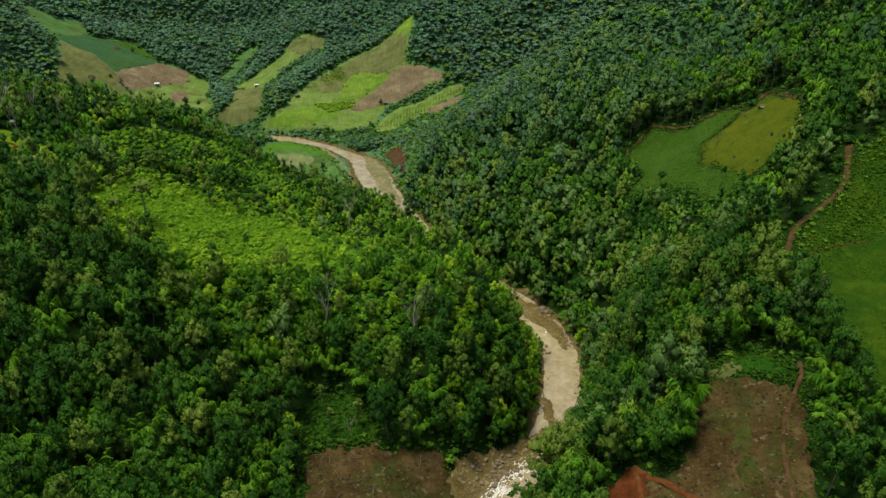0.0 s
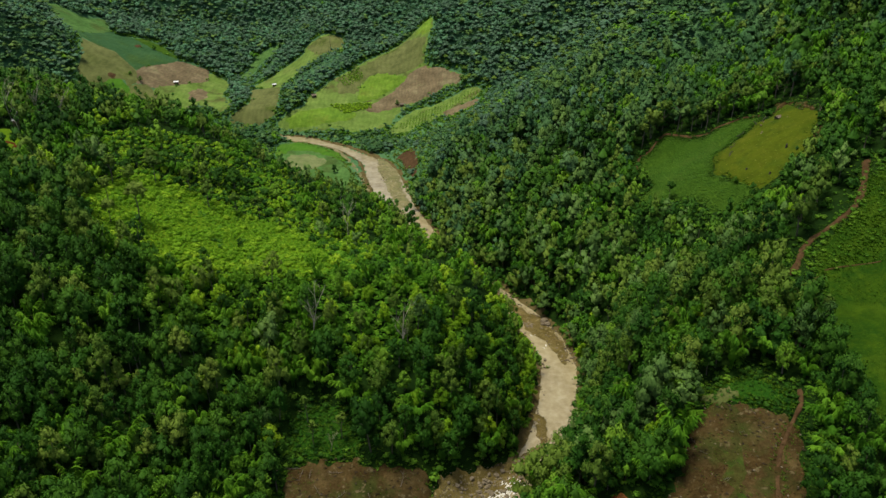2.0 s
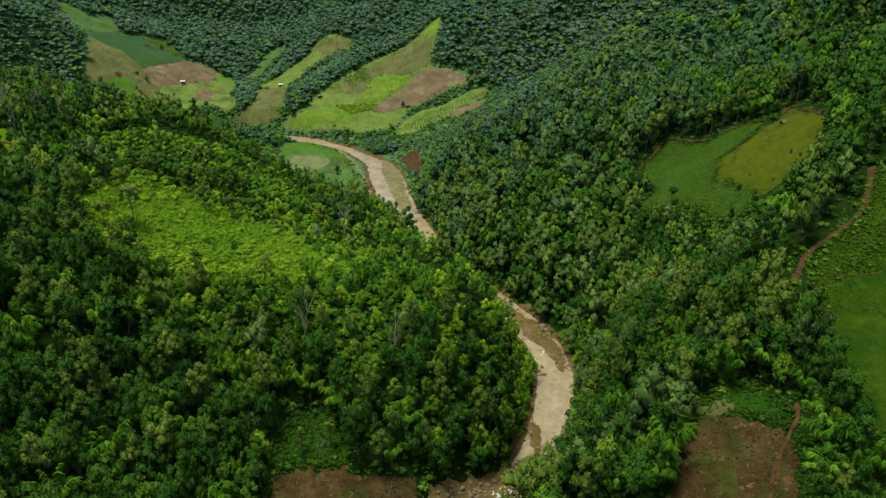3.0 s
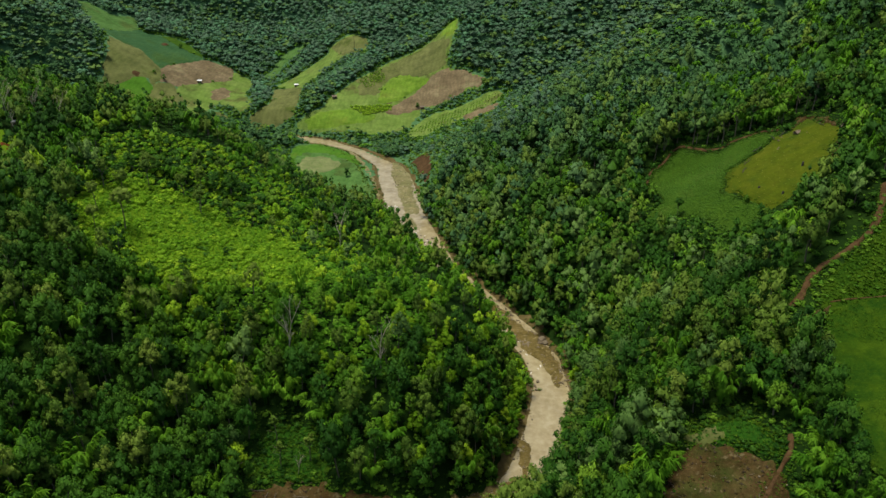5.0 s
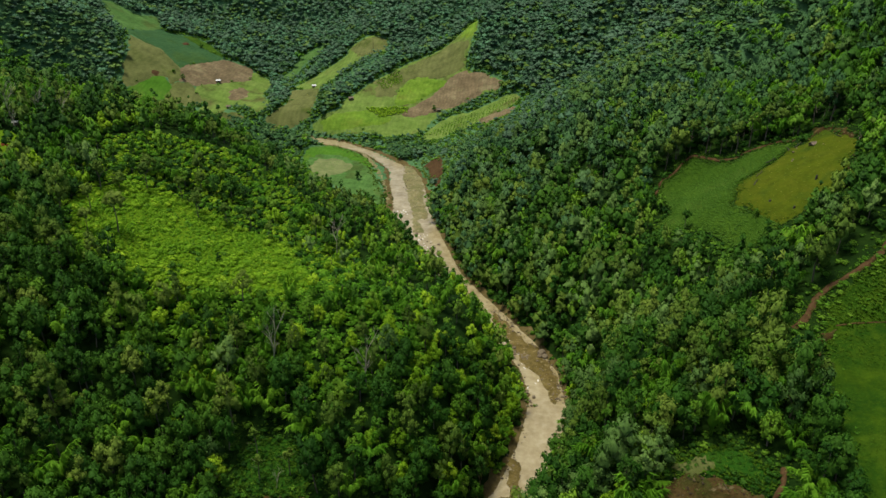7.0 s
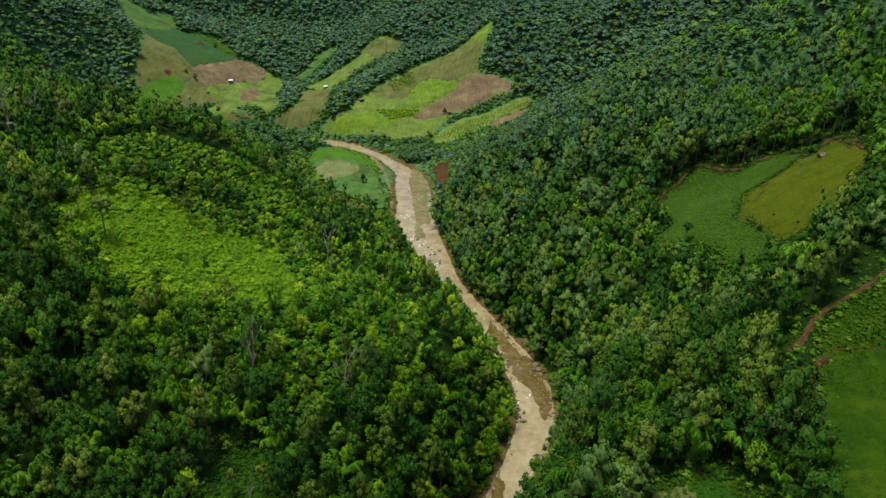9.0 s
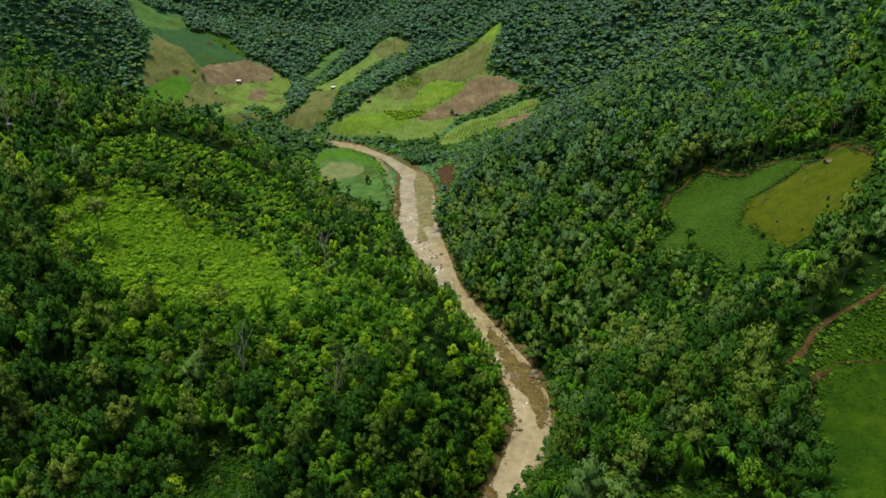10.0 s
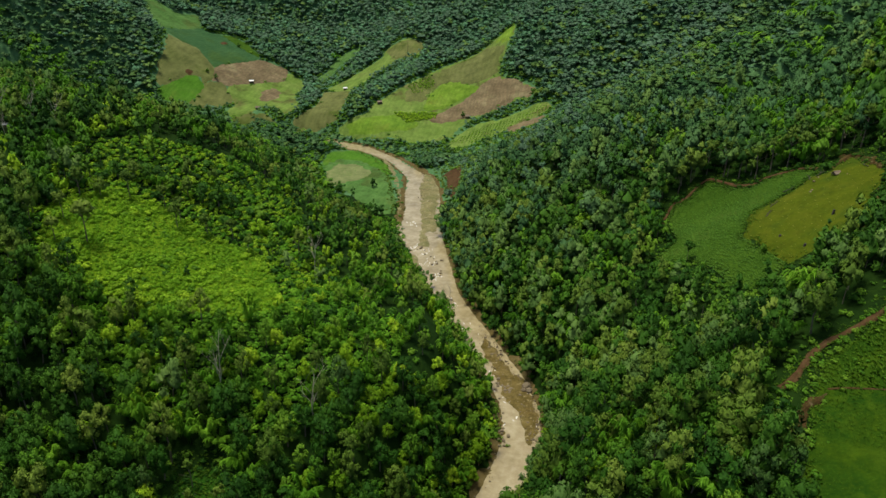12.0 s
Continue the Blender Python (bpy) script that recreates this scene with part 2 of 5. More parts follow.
def plain(name, colour, rough=0.7, metal=0.0, size=0.6):
    m, nt, b = material(name, rough, 0.3)
    lo, hi = tuple(v * 0.75 for v in colour), tuple(min(1.0, v * 1.2) for v in colour)
    nt.links.new(ramp(nt, noise_at(nt, size, 4.0), [(0.3, lo), (0.7, hi)]), b.inputs["Base Color"])
    b.inputs["Metallic"].default_value = metal
    return m


WATER = water()
FOAM = plain("foam", (0.60, 0.56, 0.48), 0.6)
TIN = plain("tin_roof", (0.42, 0.42, 0.41), 0.5, 0.3)
OLD_TIN = plain("weathered_tin", (0.20, 0.20, 0.19), 0.6, 0.2)
THATCH = plain("thatch", (0.20, 0.15, 0.10), 0.9)
PLANK = plain("hut_planks", (0.16, 0.11, 0.07), 0.85)
STUMP = plain("charred_wood", (0.05, 0.04, 0.035), 0.9)

# ---- plan: hills (x, y, width, height) over a base level, and the river's line ----
SPURS = [
    (152, -54, 80, 40.2), (-157, -51, 55, 39.6), (56, 42, 80, -14.5), (-58, 81, 55, 8.4), (-157, 114, 55, 10.7), (8, 138, 80, -27.2), (-58, 147, 55, -19.4),
    (74, 180, 55, 6.2), (200, 186, 80, 20.8), (-25, 213, 55, 8.0), (-124, 213, 55, 7.4), (74, 246, 55, -19.7), (-91, 279, 55, -5.8), (-25, 279, 55, -11.2),
    (-232, 282, 120, 49.9),
]
SIDES = [
    (41, 312, 55, -22.2), (-124, 345, 55, 10.7), (140, 345, 55, -13.9), (8, 378, 55, -16.2), (-58, 411, 55, -15.3), (140, 411, 55, -19.7), (278, 420, 190, 119.5),
    (-232, 426, 80, -13.0), (-88, 498, 120, -40.8), (-322, 510, 55, -39.3), (-520, 534, 190, 100.6), (74, 543, 55, -7.8), (-256, 543, 55, -16.6),
]
FAR_HILLS = [
    (8, 570, 80, -25.4), (-232, 618, 80, -32.6), (200, 618, 80, 15.1), (41, 642, 55, 15.1), (-190, 675, 55, -14.7), (-58, 708, 55, -33.0), (-124, 708, 55, 10.2),
    (-25, 741, 55, 19.4), (-322, 741, 55, -22.5), (164, 762, 190, 75.1), (-232, 762, 80, -32.6), (296, 810, 80, 64.1), (-16, 858, 120, 34.1), (-292, 876, 190, 78.7),
]
FOLDS = [
    (-336, 665, 55, -10.1), (-295, 655, 45, -5.0), (-265, 605, 55, 6.5), (-142, 700, 45, -4.5), (-60, 620, 45, -5.7), (-30, 682, 40, 18.8),
    (36, 650, 55, -7.2), (17, 542, 35, 7.2), (101, 322, 22, -6.7), (122, 182, 22, -4.5), (120, 500, 80, -8.0), (140, 390, 70, -8.0),
]
HILLS = SPURS + SIDES + FAR_HILLS + FOLDS + [(-68, 372, 45, -15.0)]
BASE = 40.0
RIVER = [(-380, 440), (-300, 470), (-245, 505), (-205, 533), (-167, 541), (-141, 537), (-115, 529), (-86, 508), (-58, 476), (-44, 431), (-33, 389), (-23, 365),
         (-13, 344), (-3, 323), (8, 305), (24, 281), (35, 264), (42, 248), (45, 228), (42, 205), (37, 186), (30, 170), (19, 157), (9, 140), (2, 110), (0, 60), (15, 0), (40, -80), (40, -220)]
WATER_LEVEL = 0.55


def river_distance(x, y):
    d = np.full(np.shape(x), 1e9)
    for (ax, ay), (bx, by) in zip(RIVER[:-1], RIVER[1:]):
        vx, vy = bx - ax, by - ay
        t = np.clip(((x - ax) * vx + (y - ay) * vy) / (vx * vx + vy * vy), 0, 1)
        d = np.minimum(d, np.hypot(x - ax - t * vx, y - ay - t * vy))
    return d - 5.2 * np.exp(-((y - 412) / 70) ** 4) - 1.3 * np.exp(-((y - 238) / 95) ** 4)


def height(x, y):
    x, y = np.asarray(x, float), np.asarray(y, float)
    z = np.full(x.shape, BASE)
    for hx, hy, s, h in HILLS:
        z = z + h * np.exp(-((x - hx) ** 2 + (y - hy) ** 2) / s ** 2)
    slope = np.clip((y - 348) / 60, 0, 1) * np.clip((x - 20) / 60, 0, 1)
    slope = np.maximum(slope, np.clip((y - 715) / 60, 0, 1))
    slope = np.maximum(slope, np.clip((-335 - x) / 50, 0, 1) * np.clip((y - 380) / 60, 0, 1))
    down, along = 0.95 * x + 0.3 * y, 0.95 * y - 0.3 * x
    z = z + slope * (5.0 * np.sin(along * 0.071 + 1.3 * np.sin(down * 0.018)) + 2.2 * np.sin(along * 0.163 + 2.1 * np.sin(down * 0.03) + 1.0))
    u = np.clip((river_distance(x, y) - 4.2) / 26.0, 0, 1)
    z = z * u * u * (3 - 2 * u)
    k = np.exp(-(((x + 98) / 42) ** 2 + ((y - 468) / 50) ** 2) ** 2)
    k = np.maximum(k, np.exp(-(((x + 70) / 20) ** 2 + ((y - 412) / 26) ** 2) ** 2))
    z = z * (1 - k) + 2.2 * k * (u > 0.03)
    return z


def inside(poly, x, y):
    hit = np.zeros(np.shape(x), bool)
    for (ax, ay), (bx, by) in zip(poly, poly[1:] + poly[:1]):
        if ay != by:
            hit ^= ((ay > y) != (by > y)) & (x < (bx - ax) * (y - ay) / (by - ay) + ax)
    return hit


def line_distance(line, x, y):
    d = np.full(np.shape(x), 1e9)
    for (ax, ay), (bx, by) in zip(line[:-1], line[1:]):
        vx, vy = bx - ax, by - ay
        t = np.clip(((x - ax) * vx + (y - ay) * vy) / (vx * vx + vy * vy), 0, 1)
        d = np.minimum(d, np.hypot(x - ax - t * vx, y - ay - t * vy))
    return d


FIELDS = []


def field(name, outline, mat, lift, label):
    """A patch of open ground in the forest, by its outline on the plan."""
    FIELDS.append((name, outline, mat, lift, label))


field("crop_field", [(-378, 662), (-373, 673), (-353, 674), (-344, 698), (-328, 671), (-329, 643), (-332, 615), (-356, 640)], CROP_PALE, 0.35, "light green crop at the top of a far slope")
field("crop_field", [(-332, 615), (-329, 643), (-328, 671), (-316, 670), (-310, 678), (-295, 670), (-276, 661), (-263, 659), (-264, 650), (-271, 628), (-275, 608), (-275, 603), (-283, 606), (-290, 611), (-302, 618), (-309, 612), (-316, 613), (-325, 614)], CROP_BLUE, 0.35, "bluish green crop strip running up a far slope")
field("crop_field", [(-310, 678), (-302, 685), (-283, 675), (-267, 664), (-263, 659), (-276, 661), (-295, 670)], CROP_GREEN, 0.45, "light green crop patch beside the forest")
field("fallow_field", [(-322, 610), (-315, 611), (-308, 612), (-300, 616), (-291, 610), (-282, 604), (-275, 600), (-270, 591), (-270, 583), (-271, 575), (-276, 580), (-284, 576), (-288, 568), (-292, 558), (-298, 550), (-302, 558), (-307, 571), (-309, 583)], FALLOW, 0.4, "brownish olive fallow field on a steep slope")
field("crop_field", [(-287, 569), (-284, 576), (-279, 580), (-273, 575), (-269, 570), (-269, 559), (-270, 548), (-278, 541), (-288, 541), (-294, 543), (-296, 550), (-292, 558)], CROP_VIVID, 0.45, "vivid green young crop field on the slope")
field("ploughed_field", [(-274, 600), (-275, 608), (-271, 628), (-264, 650), (-261, 657), (-251, 660), (-241, 661), (-235, 659), (-230, 642), (-236, 627), (-245, 611), (-250, 600), (-256, 590), (-261, 588), (-266, 588), (-270, 583), (-270, 591)], PLOUGH, 0.4, "bare brown ploughed field below green strips")
field("fallow_field", [(-271, 575), (-268, 583), (-261, 588), (-255, 582), (-247, 576), (-245, 565), (-250, 552), (-259, 545), (-268, 546), (-269, 559), (-269, 570)], FALLOW, 0.35, "dull olive fallow field beside young crop")
field("crop_field", [(-255, 582), (-256, 590), (-244, 610), (-230, 641), (-233, 656), (-224, 654), (-212, 647), (-211, 629), (-208, 612), (-188, 576), (-192, 562), (-213, 578), (-220, 570), (-218, 556), (-224, 548), (-232, 544), (-238, 550), (-239, 568), (-247, 576)], CROP_LIME, 0.35, "yellow green field below the ploughed soil")
field("fallow_field", [(-231, 543), (-218, 555), (-214, 560), (-206, 556), (-196, 552), (-206, 548), (-196, 500)], FALLOW, 0.4, "orange tinged fallow patch near the river")
field("crop_field", [(-208, 660), (-203, 679), (-203, 693), (-196, 707), (-185, 714), (-182, 703), (-190, 697), (-195, 684), (-198, 672), (-203, 659)], CROP_PALE, 0.4, "narrow green crop strip between trees")
field("fallow_field", [(-189, 637), (-180, 646), (-169, 662), (-158, 670), (-148, 678), (-149, 689), (-144, 698), (-137, 702), (-130, 704), (-119, 698), (-113, 691), (-113, 676), (-122, 669), (-131, 663), (-136, 654), (-146, 644), (-152, 629), (-157, 616), (-164, 617)], CROP_LIME, 0.35, "long pale green field strip climbing a slope")
field("crop_field", [(-146, 555), (-138, 561), (-128, 572), (-126, 588), (-112, 616), (-98, 634), (-87, 652), (-75, 668), (-61, 674), (-52, 678), (-43, 684), (-34, 689), (-29, 688), (-27, 670), (-32, 663), (-32, 652), (-33, 641), (-35, 634), (-25, 625), (-15, 620), (-5, 612), (3, 604), (-3, 598), (-12, 601), (-19, 599), (-27, 594), (-35, 589), (-44, 586), (-49, 578), (-53, 565), (-55, 555), (-62, 549), (-74, 544), (-82, 540), (-93, 546), (-111, 546), (-129, 547), (-140, 550)], CROP_LIME, 0.3, "broad yellow green hillside field above the river")
field("fallow_field", [(-111, 616), (-97, 633), (-74, 665), (-51, 673), (-32, 662), (-33, 652), (-35, 634), (-45, 631), (-56, 627), (-72, 632), (-81, 626), (-87, 612), (-88, 599), (-102, 596), (-107, 606), (-104, 614)], FALLOW, 0.6, "olive brown fallow part of the hillside field")
field("crop_field", [(-81, 626), (-70, 635), (-56, 627), (-47, 625), (-50, 618), (-60, 609), (-69, 596), (-79, 589), (-87, 591), (-86, 608)], CROP_BRIGHT, 0.75, "bright green crop patch in the hillside field")
field("ploughed_field", [(-47, 624), (-43, 630), (-35, 632), (-15, 619), (-4, 610), (2, 604), (-3, 599), (-12, 602), (-23, 596), (-35, 591), (-48, 586), (-56, 581), (-68, 573), (-77, 575), (-75, 582), (-64, 597), (-55, 610)], PLOUGH, 0.9, "grey brown ploughed patch on the hillside")
field("crop_field", [(-54, 548), (-48, 564), (-35, 578), (-20, 579), (-8, 583), (5, 587), (12, 584), (17, 574), (10, 565), (-2, 562), (-12, 558), (-20, 553), (-30, 552), (-40, 538), (-50, 536)], CROP_LIME, 0.4, "lime green terraced strip with planted rows")
field("fallow_field", [(-186, 625), (-163, 616), (-157, 614), (-154, 591), (-150, 571), (-151, 561), (-158, 557), (-166, 552), (-174, 548), (-185, 557), (-178, 564), (-173, 582)], FALLOW, 0.6, "brown fallow foot of the long field strip")
field("fallow_field", [(-148, 687), (-143, 696), (-137, 701), (-129, 702), (-119, 697), (-113, 691), (-114, 677), (-122, 670), (-132, 664)], FALLOW, 0.6, "olive fallow head of the long field strip")
field("crop_field", [(-45, 675), (-38, 688), (-29, 688), (-28, 670), (-32, 664)], CROP_BRIGHT, 0.8, "bright green top of the hillside field")
field("crop_field", [(-141, 556), (-126, 565), (-106, 576), (-94, 569), (-83, 572), (-86, 559), (-99, 552), (-116, 549), (-134, 549)], CROP_BRIGHT, 0.6, "green lower corner of the hillside field")
field("fallow_field", [(-234, 602), (-229, 621), (-219, 612), (-217, 596), (-224, 583), (-232, 591)], PLOUGH, 0.6, "bare soil in the yellow green field")
field("bare_patch", [(-14, 562), (0, 562), (15, 560), (14, 545), (3, 542), (-6, 543)], PLOUGH, 0.7, "dry earth strip below the planted rows")
field("red_earth", [(-288, 575), (-286, 584), (-282, 580), (-284, 575)], ROAD, 0.7, "small patch of raw red earth in fallow")
field("red_earth", [(-301, 657), (-300, 666), (-295, 661), (-297, 652)], ROAD, 0.8, "bare reddish spot in the crop strip")
field("crop_field", [(-132, 496), (-128, 510), (-123, 529), (-103, 522), (-90, 503), (-80, 480), (-70, 457), (-60, 432), (-53, 410), (-61, 403), (-70, 411), (-83, 423), (-98, 437), (-110, 454), (-123, 469)], CROP_PALE, 0.35, "smooth green flat field inside the river bend")
field("fallow_field", [(-114, 446), (-121, 471), (-119, 487), (-103, 489), (-89, 474), (-88, 459), (-97, 452), (-102, 441)], DRY_PLOT, 0.5, "pale yellow green plot in the riverside flat")
field("crop_field", [(-129, 480), (-131, 500), (-119, 524), (-89, 499), (-70, 466), (-72, 462), (-90, 480), (-105, 494), (-120, 491), (-124, 475)], CROP_VIVID, 0.65, "fresh green band in the riverside field")
FAR_FIELDS, VALLEY_FIELDS = 24, 27
field("crop_field", [(82.5, 293.7), (86.8, 297.2), (90.7, 300.5), (88.4, 309.6), (86.1, 319.5), (90.3, 330.8), (94.6, 332), (99, 337.4), (103, 340), (108.3, 335.4), (112.8, 329.6), (117.9, 324.6), (121.7, 325.7), (126.9, 323.9), (131.8, 321.4), (136, 311.9), (133.1, 310.1), (128.8, 305.7), (125.1, 303.8), (121.3, 301.8), (117.9, 301.3), (113.6, 300.2), (112, 293.7), (110, 286.9), (111, 281.6), (113.6, 275.8), (116.5, 268.7), (119.2, 261.5), (117.3, 258.5), (112, 257), (107.4, 255.5), (103.5, 262.3), (101.1, 270.5), (96.7, 279.8), (90, 285.4), (85.4, 285.9)], CROP_GREEN, 0.3, "green crop field in a forest clearing")
field("stubble_field", [(133.1, 310.1), (136, 311.9), (138.3, 309.5), (142.3, 313.7), (145.8, 314.8), (148.2, 304.5), (150.6, 294.6), (147.8, 285.7), (144.7, 280.5), (140.7, 272.6), (136.3, 265.7), (132.1, 265.6), (128.6, 265.9), (126.4, 261.3), (122.9, 257.9), (119.2, 261.5), (116.5, 268.7), (113.6, 275.8), (111, 281.6), (110, 286.9), (112, 293.7), (113.6, 300.2), (117.9, 301.3), (121.3, 301.8), (125.1, 303.8), (128.8, 305.7)], STRAW, 0.45, "yellowish stubble field beside green crop")
field("bare_patch", [(138.1, 310), (142.4, 318), (146.7, 318.4), (149.7, 310.8), (152.1, 300.4), (150.7, 292.4), (148.7, 297.2), (147.4, 304.7), (145.5, 313.2), (141.6, 311.1)], CLEARED, 0.65, "bare brown earth at the top of stubble")
field("bare_patch", [(145, 282.2), (147.1, 284.6), (146.3, 278.5), (141.7, 267.8), (137.9, 263), (135.7, 264), (138.8, 270.6)], CLEARED, 0.6, "strip of bare earth along the stubble field")
field("grass_field", [(160, 245), (143, 237), (135, 223), (125, 217), (119, 213), (114, 200), (111, 187), (108, 174), (107, 165), (106, 156), (106, 147), (109, 137), (120, 120), (190, 120), (215, 250)], GRASS_WIDE, 0.3, "bright green grass field beside a dirt track")
field("cleared_ground", [(72, 161), (79, 160), (91, 151), (93, 146), (90, 137), (85, 118), (60, 118), (44, 128), (47, 136), (59, 139), (64, 145), (69, 156)], CLEARED, 0.35, "cleared brown soil patch with stones on slope")
field("weedy_ground", [(72.7, 152), (76.2, 149), (79.2, 145.6), (80.3, 140.9), (78.6, 135.1), (77.5, 129.1), (77.4, 123.5), (69.1, 126.3), (70.1, 133.4), (70.9, 141.3), (70.5, 147.4)], WEEDY, 0.42, "olive weeds creeping over bare brown soil")
field("red_earth", [(36, 133), (42, 137.5), (48.5, 141.8), (52, 139.5), (52.5, 134), (51, 126), (50, 114), (38, 114)], RED_EARTH, 0.6, "raw red earth beside the cleared soil")
field("cleared_ground", [(-40, 159), (-32, 162.5), (-21, 163), (-15, 160), (-8, 161), (-1, 163.5), (2, 161), (4, 154), (4, 146), (-2, 132), (-14, 126), (-42, 128), (-39, 146)], CLEARED, 0.35, "bare brown clearing beside the river")
field("stony_shore", [(32, 203), (33, 186), (26, 178.5), (20, 174), (11, 169), (5, 165.5), (1, 159), (2, 150), (3, 140), (9, 143), (13, 152), (19, 159), (27, 165.5), (33.5, 174), (38, 186), (38.5, 200)], GRAVEL, 0.6, "brown stony shore inside the river bend")
field("dry_grass", [(72, 161.5), (75, 164), (81, 164), (84.5, 160.5), (80, 158.5), (75, 158.8)], FALLOW, 0.6, "straw-coloured dry grass above the cleared soil")
field("bare_patch", [(115.5, 202), (118.5, 201), (115, 195.5), (111.5, 191.5), (110.2, 184.5), (107.5, 183), (107.5, 190), (110, 195.5), (112, 199)], CLEARED, 0.6, "worn brown earth edging the grass field")
field("grass_slope", [(-176, 264), (-171, 270), (-164, 268), (-157, 257), (-162, 249), (-172, 253)], TURF, 0.4, "open grassy spot below the ridge hut")
field("bare_patch", [(-166, 258), (-162, 260), (-159, 257), (-162, 253)], RED_EARTH, 0.6, "bare reddish earth beside the ridge hut")
field("scrub_slope", [(-128, 240), (-122, 269), (-106, 273), (-84, 269), (-62, 268), (-46, 248), (-36, 234), (-46, 220), (-67, 218), (-89, 211), (-113, 216)], TURF, 0.3, "bright yellow green scrub meadow on the spur")
field("grass_slope", [(-39, 177), (-25, 177), (-18, 166), (-22, 162), (-37, 163), (-42, 161), (-41, 169)], GRASS_DARK, 0.3, "small dark grass slope among forest trees")
field("grass_slope", [(76, 165), (87, 167), (94, 157), (94, 153), (91, 151), (79, 160), (72, 161)], GRASS_DARK, 0.5, "grassy strip above the cleared soil")
TRACKS = [
    [(148, 247.5), (146.8, 245), (143.9, 239), (141, 233), (136.5, 226.5), (131.5, 223), (126.3, 220.4), (121.2, 218.6), (117.2, 215.2), (114.5, 211), (112, 207.3), (108.2, 204.5)],
    [(118, 201.5), (122, 200.6), (126, 199), (131, 197)],
    [(86, 318), (90, 330), (95, 333), (100, 339), (104, 341), (108.4, 337), (113, 331), (118, 326.5), (122, 327), (127, 325), (132, 322), (136, 315)],
    [(95, 157), (94, 153), (91, 149), (86, 142), (83, 135), (81, 126), (79, 116)],
]
SCRUB = [(-150, 272), (-142, 310), (-128, 338), (-98, 338), (-70, 312), (-56, 292), (-40, 268), (-44, 250), (-99, 268), (-127, 266)]


def unit(a):
    return a / np.maximum(np.linalg.norm(a, axis=-1, keepdims=True), 1e-9)


def part(name, mesh, mat, parent=None, label=""):
    """Links a mesh as one object, under a thing or on its own."""
    ob = new(name, mesh)
    for m in (mat if isinstance(mat, (list, tuple)) else [mat]):
        mesh.materials.append(m)
    if parent is not None:
        ob.parent = parent
    if label:
        ob["label"] = label
    return ob


def tri_mesh(name, v, f, n=None, index=None, smooth=False, tint=None):
    """A mesh of triangles from arrays; n: the way each leaf's light falls, tint: a shade for each plant."""
    me = bpy.data.meshes.new(name)
    me.vertices.add(len(v))
    me.vertices.foreach_set("co", np.ascontiguousarray(v, np.float32).ravel())
    me.loops.add(len(f) * 3)
    me.loops.foreach_set("vertex_index", np.ascontiguousarray(f, np.int32).ravel())
    me.polygons.add(len(f))
    me.polygons.foreach_set("loop_start", np.arange(0, len(f) * 3, 3, dtype=np.int32))
    if index is not None:
        me.polygons.foreach_set("material_index", np.ascontiguousarray(index, np.int32))
    me.polygons.foreach_set("use_smooth", np.full(len(f), smooth or n is not None))
    me.update(calc_edges=True)
    if n is not None:
        soft = me.attributes.new("custom_normal", "FLOAT_VECTOR", "POINT")
        soft.data.foreach_set("vector", np.ascontiguousarray(n, np.float32).ravel())
    if tint is not None:
        shade = me.attributes.new("tint", "FLOAT", "POINT")
        shade.data.foreach_set("value", np.ascontiguousarray(tint, np.float32))
    return me


# ---- ground: one sheet to the horizon ----
def ground():
    def axis(lo, a, b, hi, step):
        mid = list(np.arange(lo, a, step * 2)) + list(np.arange(a, b, step)) + list(np.arange(b, hi + 0.1, step * 2))
        hi = mid[-1]
        out, d = [], step
        edge = hi
        while edge < hi + 3600:
            d *= 1.35
            edge += d
            out.append(edge)
        back, d, edge = [], step, lo
        while edge > lo - 3600:
            d *= 1.35
            edge -= d
            back.append(edge)
        return np.array(back[::-1] + mid + out)
    xs, ys = axis(-480, -180, 160, 330, 3.2), axis(-70, -60, 560, 900, 3.2)
    gx, gy = np.meshgrid(xs, ys)
    z = height(gx, gy)
    z = z + 0.35 * np.sin(gx * 0.31 + np.sin(gy * 0.23) * 1.7) * np.sin(gy * 0.27 + np.sin(gx * 0.19) * 1.4) * np.clip(z / 12.0, 0, 1)
    for _, poly, _, _, _ in FIELDS:
        m = inside(poly, gx, gy)
        z[m] = height(gx[m], gy[m]) - 0.15
    nx, ny = len(xs), len(ys)
    i = (np.arange(ny - 1)[:, None] * nx + np.arange(nx - 1)[None, :]).ravel()
    f = np.concatenate([np.stack([i, i + 1, i + nx + 1], 1), np.stack([i, i + nx + 1, i + nx], 1)])
    # Ground beyond y 425 takes the floor coloured for haze.
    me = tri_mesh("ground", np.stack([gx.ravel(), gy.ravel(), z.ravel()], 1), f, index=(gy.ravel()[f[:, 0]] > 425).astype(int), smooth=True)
    tagged(part("ground", me, [FLOOR, HAZED_FLOOR]), "undergrowth on steep valley slopes, coloured for tree shade and far haze", "ground", kind="structure")


ground()


